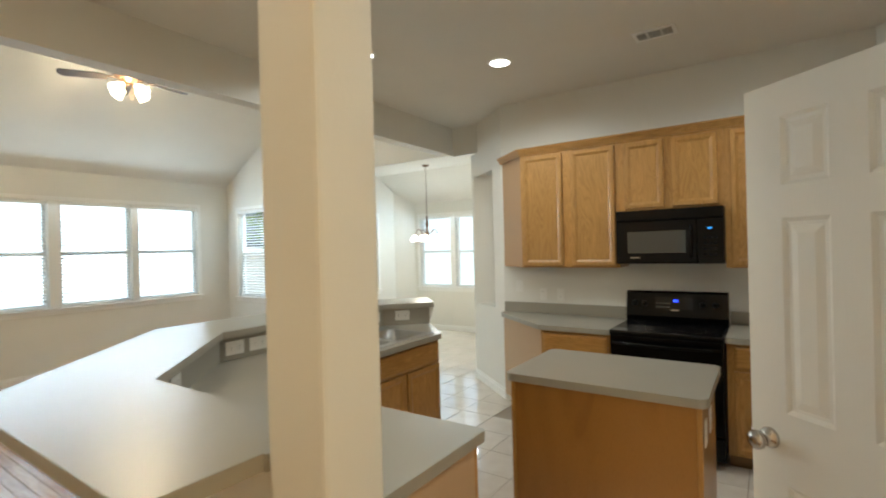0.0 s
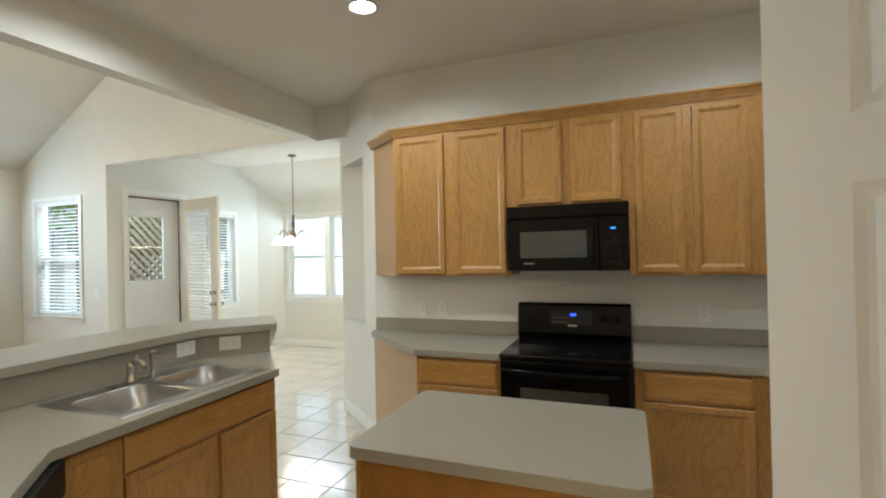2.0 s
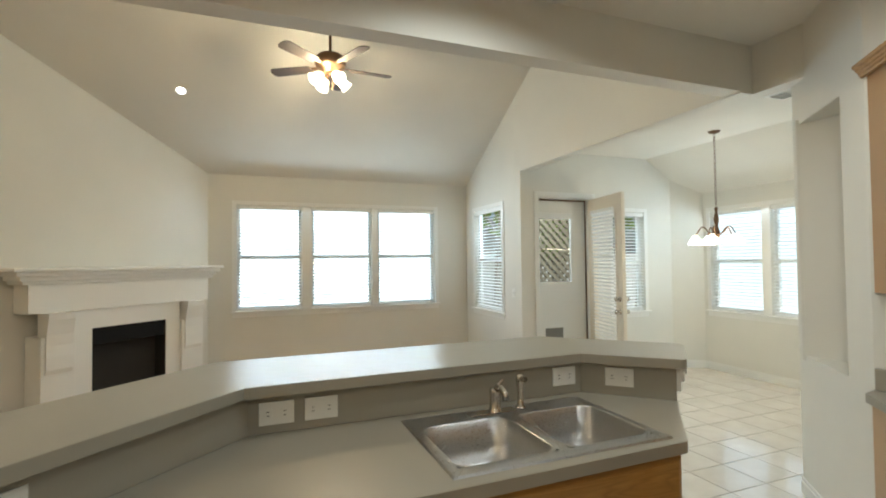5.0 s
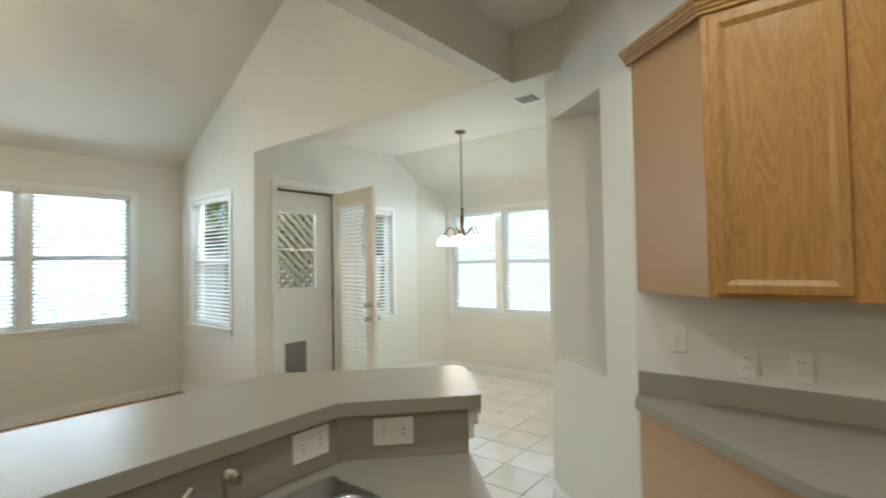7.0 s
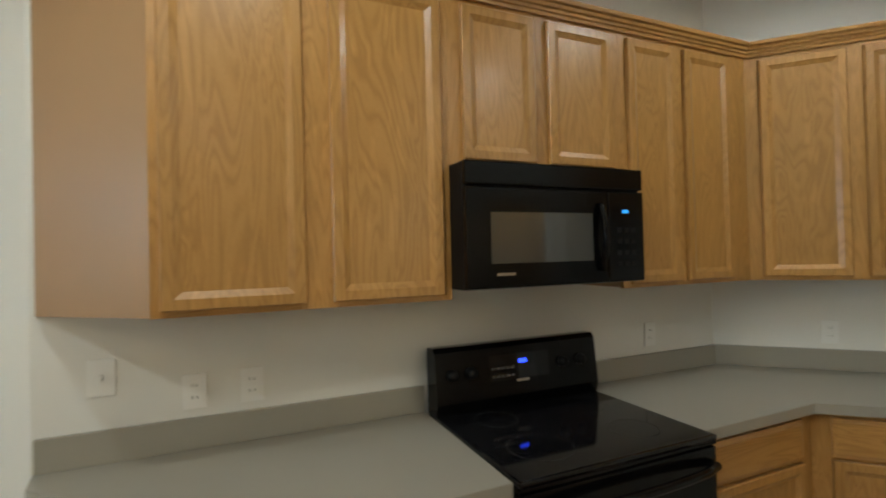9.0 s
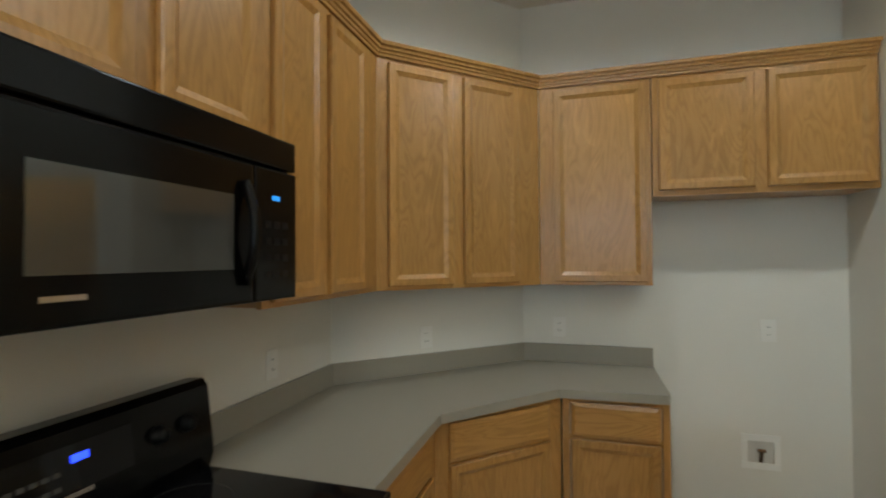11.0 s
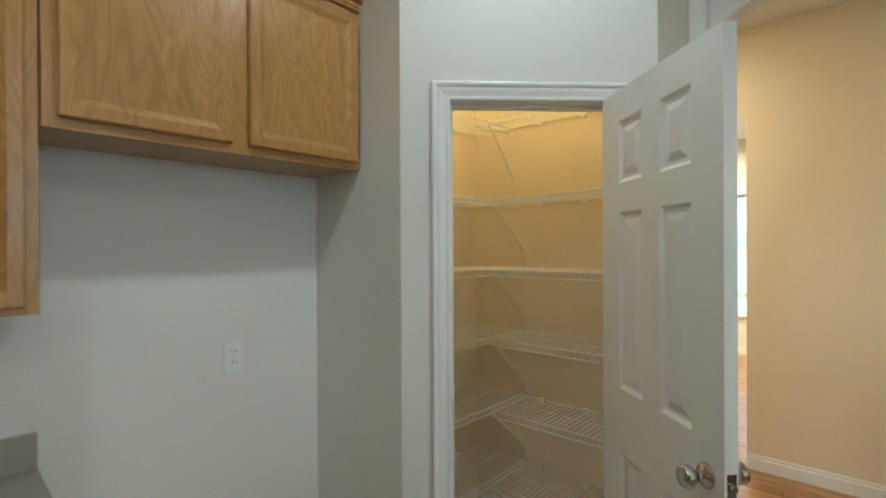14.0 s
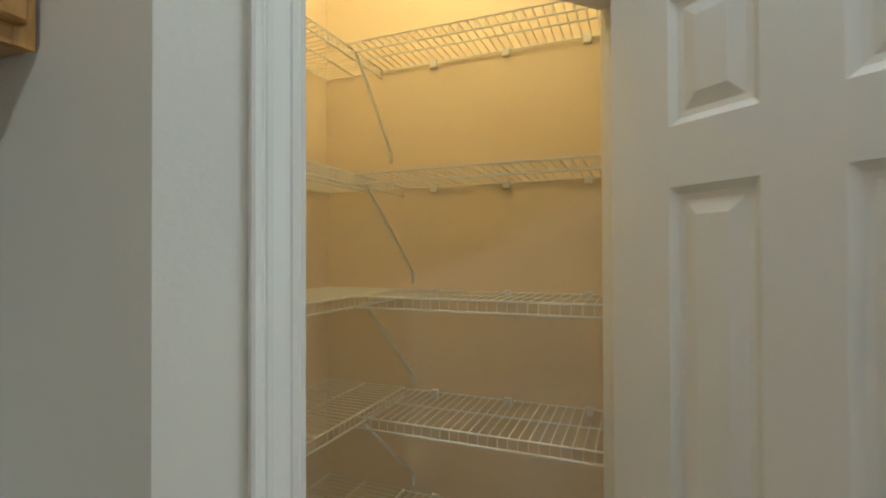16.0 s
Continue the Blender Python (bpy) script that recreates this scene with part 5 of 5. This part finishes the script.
# ---- pantry ----
def wire_shelf(x0, x1, y0, y1, z, across, label):
    """Ventilated wire shelf; across: the way of the many thin wires."""
    s = thing("wire_shelf", pose(0, 0, z), label, "shelf", "pantry wire shelves")
    bm = bmesh.new()
    if across == "y":
        n = int((x1 - x0) / 0.0255)
        for k in range(n + 1):
            x = x0 + (x1 - x0) * k / n
            tube(bm, (x, y0 + 0.004, 0), (x, y1, 0), 0.0016, 4)
            tube(bm, (x, y1, 0), (x, y1, -0.03), 0.0016, 4)
        rods = [((x0, y, -0.003 if y < y1 else zz), (x1, y, -0.003 if y < y1 else zz)) for y, zz in ((y0 + 0.006, 0), ((y0 + y1) / 2, 0), (y1, 0), (y1, -0.03))]
    else:
        n = int((y1 - y0) / 0.0255)
        for k in range(n + 1):
            y = y0 + (y1 - y0) * k / n
            tube(bm, (x0, y, 0), (x1 - 0.004, y, 0), 0.0016, 4)
            tube(bm, (x0, y, 0), (x0, y, -0.03), 0.0016, 4)
        rods = [((x, y0, zz), (x, y1, zz)) for x, zz in ((x1 - 0.006, -0.003), ((x0 + x1) / 2, -0.003), (x0, 0), (x0, -0.03))]
    tagged(part("wire", bm, PLATE, s), "thin white coated wires", kind="stuff")
    for a, c in rods:
        bm = bmesh.new()
        tube(bm, a, c, 0.0032, 6)
        part("rail", bm, PLATE, s)
    return s


for z, deep in ((2.185, 0.235), (1.764, 0.318), (1.415, 0.318), (1.075, 0.318), (0.725, 0.318), (0.36, 0.318)):
    s = wire_shelf(0.735, 1.782 - deep, 1.072, 1.072 + deep, z, "y", "white ventilated wire shelf on the pantry's back wall")
    bm = bmesh.new()
    x, y = 1.752 - deep, 1.067 + deep
    tube(bm, (x, y, -0.02), (x, 1.075, -0.29), 0.005, 6)
    tube(bm, (x, 1.075, -0.29), (x, 1.074, -0.33), 0.006, 6)
    part("brace", bm, PLATE, s, "white diagonal brace")
    for x in (0.85, 1.1, 1.35):
        part("wall_clip", boxes((x - 0.012, x + 0.012, 1.071, 1.085, -0.022, 0.006), bevel=0.002), PLATE, s)
    s = wire_shelf(1.786 - deep, 1.786, 1.074, 1.95, z, "x", "white ventilated wire shelf on the pantry's side wall")
    for y in (1.25, 1.6):
        part("wall_clip", boxes((1.773, 1.787, y - 0.012, y + 0.012, -0.022, 0.006), bevel=0.002), PLATE, s)

# ---- fireplace ----
fp = thing("fireplace", Matrix.Translation((-6.45, 0.60, 0)) @ Matrix.Rotation(radians(135), 4, "Z"), "white wood mantel round a dark corner fireplace", "fireplace")
part("mantel_shelf", boxes((-1.08, 1.08, -0.10, 0.24, 1.50, 1.535), (-1.05, 1.05, -0.075, 0.24, 1.46, 1.50), (-1.01, 1.01, -0.045, 0.24, 1.42, 1.46), (-0.98, 0.98, -0.02, 0.24, 1.385, 1.42), bevel=0.008), TRIM, fp)
part("frieze", boxes((-0.93, 0.93, 0.0, 0.24, 1.12, 1.385), bevel=0.003), TRIM, fp)
for s in (-1, 1):
    x0, x1 = (0.56, 0.84) if s > 0 else (-0.84, -0.56)
    leg = part("pilaster", boxes((x0, x1, -0.02, 0.24, 0.0, 0.9), (x0 - 0.02, x1 + 0.02, -0.035, 0.24, 0.0, 0.16), bevel=0.004), TRIM, fp)
    bm = bmesh.new()
    side = [(-0.02, 0.56), (-0.032, 0.60), (-0.036, 0.72), (-0.034, 0.82), (-0.042, 0.92), (-0.060, 1.0), (-0.076, 1.06), (-0.080, 1.118), (0.1, 1.118), (0.1, 0.56)]
    a = [bm.verts.new((x0 + 0.03, y - 0.004, z)) for y, z in side]
    c = [bm.verts.new((x1 - 0.03, y - 0.004, z)) for y, z in side]
    bm.faces.new(a)
    bm.faces.new(c[::-1])
    for i in range(len(side)):
        j = (i + 1) % len(side)
        bm.faces.new((a[i], a[j], c[j], c[i]))
    bmesh.ops.recalc_face_normals(bm, faces=bm.faces[:])
    part("corbel", bm, TRIM, leg, "carved white corbel")
part("surround", boxes((-0.56, -0.39, 0.02, 0.22, 0.0, 1.12), (0.39, 0.56, 0.02, 0.22, 0.0, 1.12), (-0.39, 0.39, 0.02, 0.22, 0.93, 1.12)), TRIM, fp)
part("firebox", boxes((-0.39, 0.39, 0.20, 0.22, 0.0, 0.93), (-0.40, -0.385, 0.03, 0.2, 0, 0.93), (0.385, 0.40, 0.03, 0.2, 0, 0.93)), FIREBOXDARK, fp, "very dark firebox")
part("fire_hood", boxes((-0.385, 0.385, 0.05, 0.07, 0.76, 0.93), bevel=0.003), BLACKMATTE, fp, "black metal hood")
part("fire_bar", boxes((-0.385, 0.385, 0.05, 0.06, 0.03, 0.05), bevel=0.003), BLACKMATTE, fp)

# ---- outside ----
bm = bmesh.new()
bmesh.ops.create_grid(bm, x_segments=1, y_segments=1, size=400, matrix=Matrix.Translation((0, 0, -0.2)))
tagged(shape("ground", bm, GRASS), "green lawn round the house", "ground", kind="structure")
bm = boxes((-14.0, -5.9, 5.07, 14.0, -0.195, -0.12))
tagged(shape("pavement", bm, CONCRETE), "pale concrete patio slab behind the house", "pavement", kind="structure")
fence = thing("lattice_screen", Matrix.Translation((-6.9, 5.35, 0)) @ Matrix.Rotation(radians(90), 4, "Z"), "brown diagonal lattice screen outside the patio door", "lattice")
part("post", boxes((-0.05, 0.04, -0.03, 0.06, -0.2, 2.75)), LATTICE, fence)
part("post", boxes((1.76, 1.85, -0.03, 0.06, -0.2, 2.75)), LATTICE, fence)
for s in (-1, 1):
    for k in range(-24, 22):
        o = 0.13 * k
        a, c = Vector((o, 0, 0.2)), Vector((o + 2.5, 0, 2.7))
        t0, t1 = max(0.0, (0.04 - o) / 2.5), min(1.0, (1.76 - o) / 2.5)
        if t1 - t0 < 0.02:
            continue
        a, c = a.lerp(c, t0), Vector((o, 0, 0.2)).lerp(c, t1)
        if s < 0:
            a.x, c.x = 1.8 - a.x, 1.8 - c.x
        way = (c - a).normalized() * 1.0
        w = Vector((-way.z, 0, way.x)) * 0.027
        bm = bmesh.new()
        quad = [a - w, a + w, c + w, c - w]
        f = [bm.verts.new(v + Vector((0, 0.012 * s, 0))) for v in quad]
        g = [bm.verts.new(v + Vector((0, 0.012 * s + 0.008, 0))) for v in quad]
        bm.faces.new(f)
        bm.faces.new(g[::-1])
        for i in range(4):
            bm.faces.new((f[i], f[(i + 1) % 4], g[(i + 1) % 4], g[i]))
        bmesh.ops.recalc_face_normals(bm, faces=bm.faces[:])
        part("lattice_strip", bm, LATTICE, fence)


garden_fence = thing("garden_fence", pose(-13.5, 1.0, -0.2), "pale weathered board fence behind the garden", "fence")
board_mesh = shape("board", boxes((-0.012, 0.012, -0.068, 0.068, 0.0, 1.95), bevel=0.004), BOARD).data
for k in range(110):
    b = bpy.data.objects["board"] if k == 0 else new("board", board_mesh)
    b.parent, b.location = garden_fence, (0.0, 0.142 * k, 0.0)
for z in (0.45, 1.5):
    part("fence_rail", boxes((-0.06, -0.014, 0.0, 15.6, z, z + 0.09)), BOARD, garden_fence)


def tree(x, y, h, spread, seed):
    rnd = random.Random(seed)
    t = thing("tree", pose(x, y, -0.2), "leafy green garden tree behind the house", "tree", "garden trees")
    bm = bmesh.new()
    tube(bm, (0, 0, 0), (0.1, 0.05, h * 0.5), 0.14, 8, 0.09)
    for k in range(7):
        a = rnd.uniform(0, 6.28)
        tube(bm, (0.1, 0.05, h * rnd.uniform(0.35, 0.5)), (spread * 0.6 * math.cos(a), spread * 0.6 * math.sin(a), h * rnd.uniform(0.6, 0.9)), 0.06, 6, 0.02)
    part("trunk", bm, STUCCO, t)
    verts, faces = [], []
    for k in range(1700):
        a, e, q = rnd.uniform(0, 6.28), rnd.uniform(-1, 1), rnd.random() ** 0.4
        bulge = 1 + 0.3 * math.sin(3 * a + seed) * math.cos(2 * e)
        c = Vector((spread * q * bulge * math.cos(a) * math.sqrt(1 - e * e), spread * q * bulge * math.sin(a) * math.sqrt(1 - e * e), h * 0.74 + h * 0.30 * q * e))
        u = Vector((rnd.uniform(-1, 1), rnd.uniform(-1, 1), rnd.uniform(-1, 1))).normalized() * rnd.uniform(0.06, 0.12)
        v = u.orthogonal().normalized() * 0.05
        i = len(verts)
        verts += [c - u, c + v, c + u, c - v]
        faces.append((i, i + 1, i + 2, i + 3))
    me = bpy.data.meshes.new("crown")
    me.from_pydata(verts, [], faces)
    me.materials.append(LEAFY)
    crown = new("crown", me)
    crown.parent = t


tree(-8.6, 9.5, 5.2, 2.0, 3)
tree(-11.5, 7.6, 6.4, 2.1, 5)
tree(-9.6, 8.0, 3.9, 1.4, 8)
# neighbour's house beyond the fence
bm = boxes((-30, -22, -6, 14, -0.2, 3.0))
house = thing("neighbour_house", pose(0, 0, 0), "pale brick neighbouring house with a grey roof", "house")
part("house_wall", bm, STUCCO, house)
bm = bmesh.new()
prism(bm, [(-6.5, 3.0), (14.5, 3.0), (4, 6.2)], 0, 9.0)
bm.transform(Matrix.Translation((-21.5, 0, 0)) @ Matrix(((0, 0, -1, 0), (1, 0, 0, 0), (0, 1, 0, 0), (0, 0, 0, 1))))
part("roof", bm, GREYPANEL, house)

# ---- floors ----
bm = bmesh.new()
bed = bmesh.new()
prism(bed, [(-7.6, -1.2), (-2.75, -1.2), (-2.75, -0.7), (3.7, -0.7), (3.7, 0.9), (-2.75, 0.9), (-2.75, 3.0), (-3.75, 3.0), (-3.75, 4.95), (-7.6, 4.95)], -0.1, -0.006)
prism(bed, [(-1.1, -4.6), (3.7, -4.6), (3.7, -0.7), (-1.1, -0.7)], -0.1, -0.006)
wood = structure("floor_wood", bed, PLANK, "honey oak strip floor", "floor")
verts, faces = [], []
rnd = random.Random(4)


def planks(x0, x1, y0, y1):
    y = y0
    while y < y1 - 0.01:
        x = x0 - rnd.uniform(0, 1.0)
        while x < x1:
            e = x + rnd.uniform(0.8, 1.5)
            a, c = max(x, x0), min(e, x1)
            if c - a > 0.02:
                i = len(verts)
                top = min(y + 0.081, y1)
                for z, g in ((-0.0055, 0.0), (0.0, 0.0012)):
                    verts.extend([(a + g, y + g, z), (c - g, y + g, z), (c - g, top - g, z), (a + g, top - g, z)])
                faces.append((i + 4, i + 5, i + 6, i + 7))
                faces.extend([(i + k, i + (k + 1) % 4, i + 4 + (k + 1) % 4, i + 4 + k) for k in range(4)])
            x = e
        y += 0.083


planks(-7.43, -2.75, -0.9, 3.0)
planks(-7.43, -3.75, 3.002, 4.92)
planks(-2.75, 3.2, -0.66, 0.9)
planks(-1.0, 3.6, -4.5, -0.66)
me = bpy.data.meshes.new("plank")
me.from_pydata(verts, [], faces)
me.materials.append(PLANK)
ob = new("plank", me)
ob.parent = wood
tagged(ob, "honey oak floor planks", kind="stuff")

# floor tiles, one by one
P = 0.335
bm = boxes((-P / 2 + 0.003, P / 2 - 0.003, -P / 2 + 0.003, P / 2 - 0.003, -0.008, 0.0), bevel=0.0025)
tile_mesh = bpy.data.meshes.new("tile")
bm.to_mesh(tile_mesh)
bm.free()
tile_mesh.materials.append(TILE)


def tiled(x, y):
    kitchen = -2.5 < x < 1.9 and 1.0 < y < 4.75 and x + y < 5.75
    passage = -3.75 < x < -1.9 and 3.1 < y < 4.95 or -5.85 < x < -1.95 and 4.75 <= y < 7.85 and not (x < -3.75 and y < 4.95) and x + y < 5.2
    hidden = (y > 4.05 and x > -1.75) or (x > 1.3 and y > 3.0) or (x < -1.9 and y < 3.2) or (-0.75 < x < 0.0 and 2.6 < y < 2.95)
    return (kitchen and not hidden) or passage


for i in range(-12, 13):
    for j in range(-9, 14):
        x, y = -2.15 + P * (i + 0.5), 3.75 + P * (j + 0.5)
        if tiled(x, y):
            t = new("tile", tile_mesh)
            t.parent, t.location = floor, (x, y, 0)
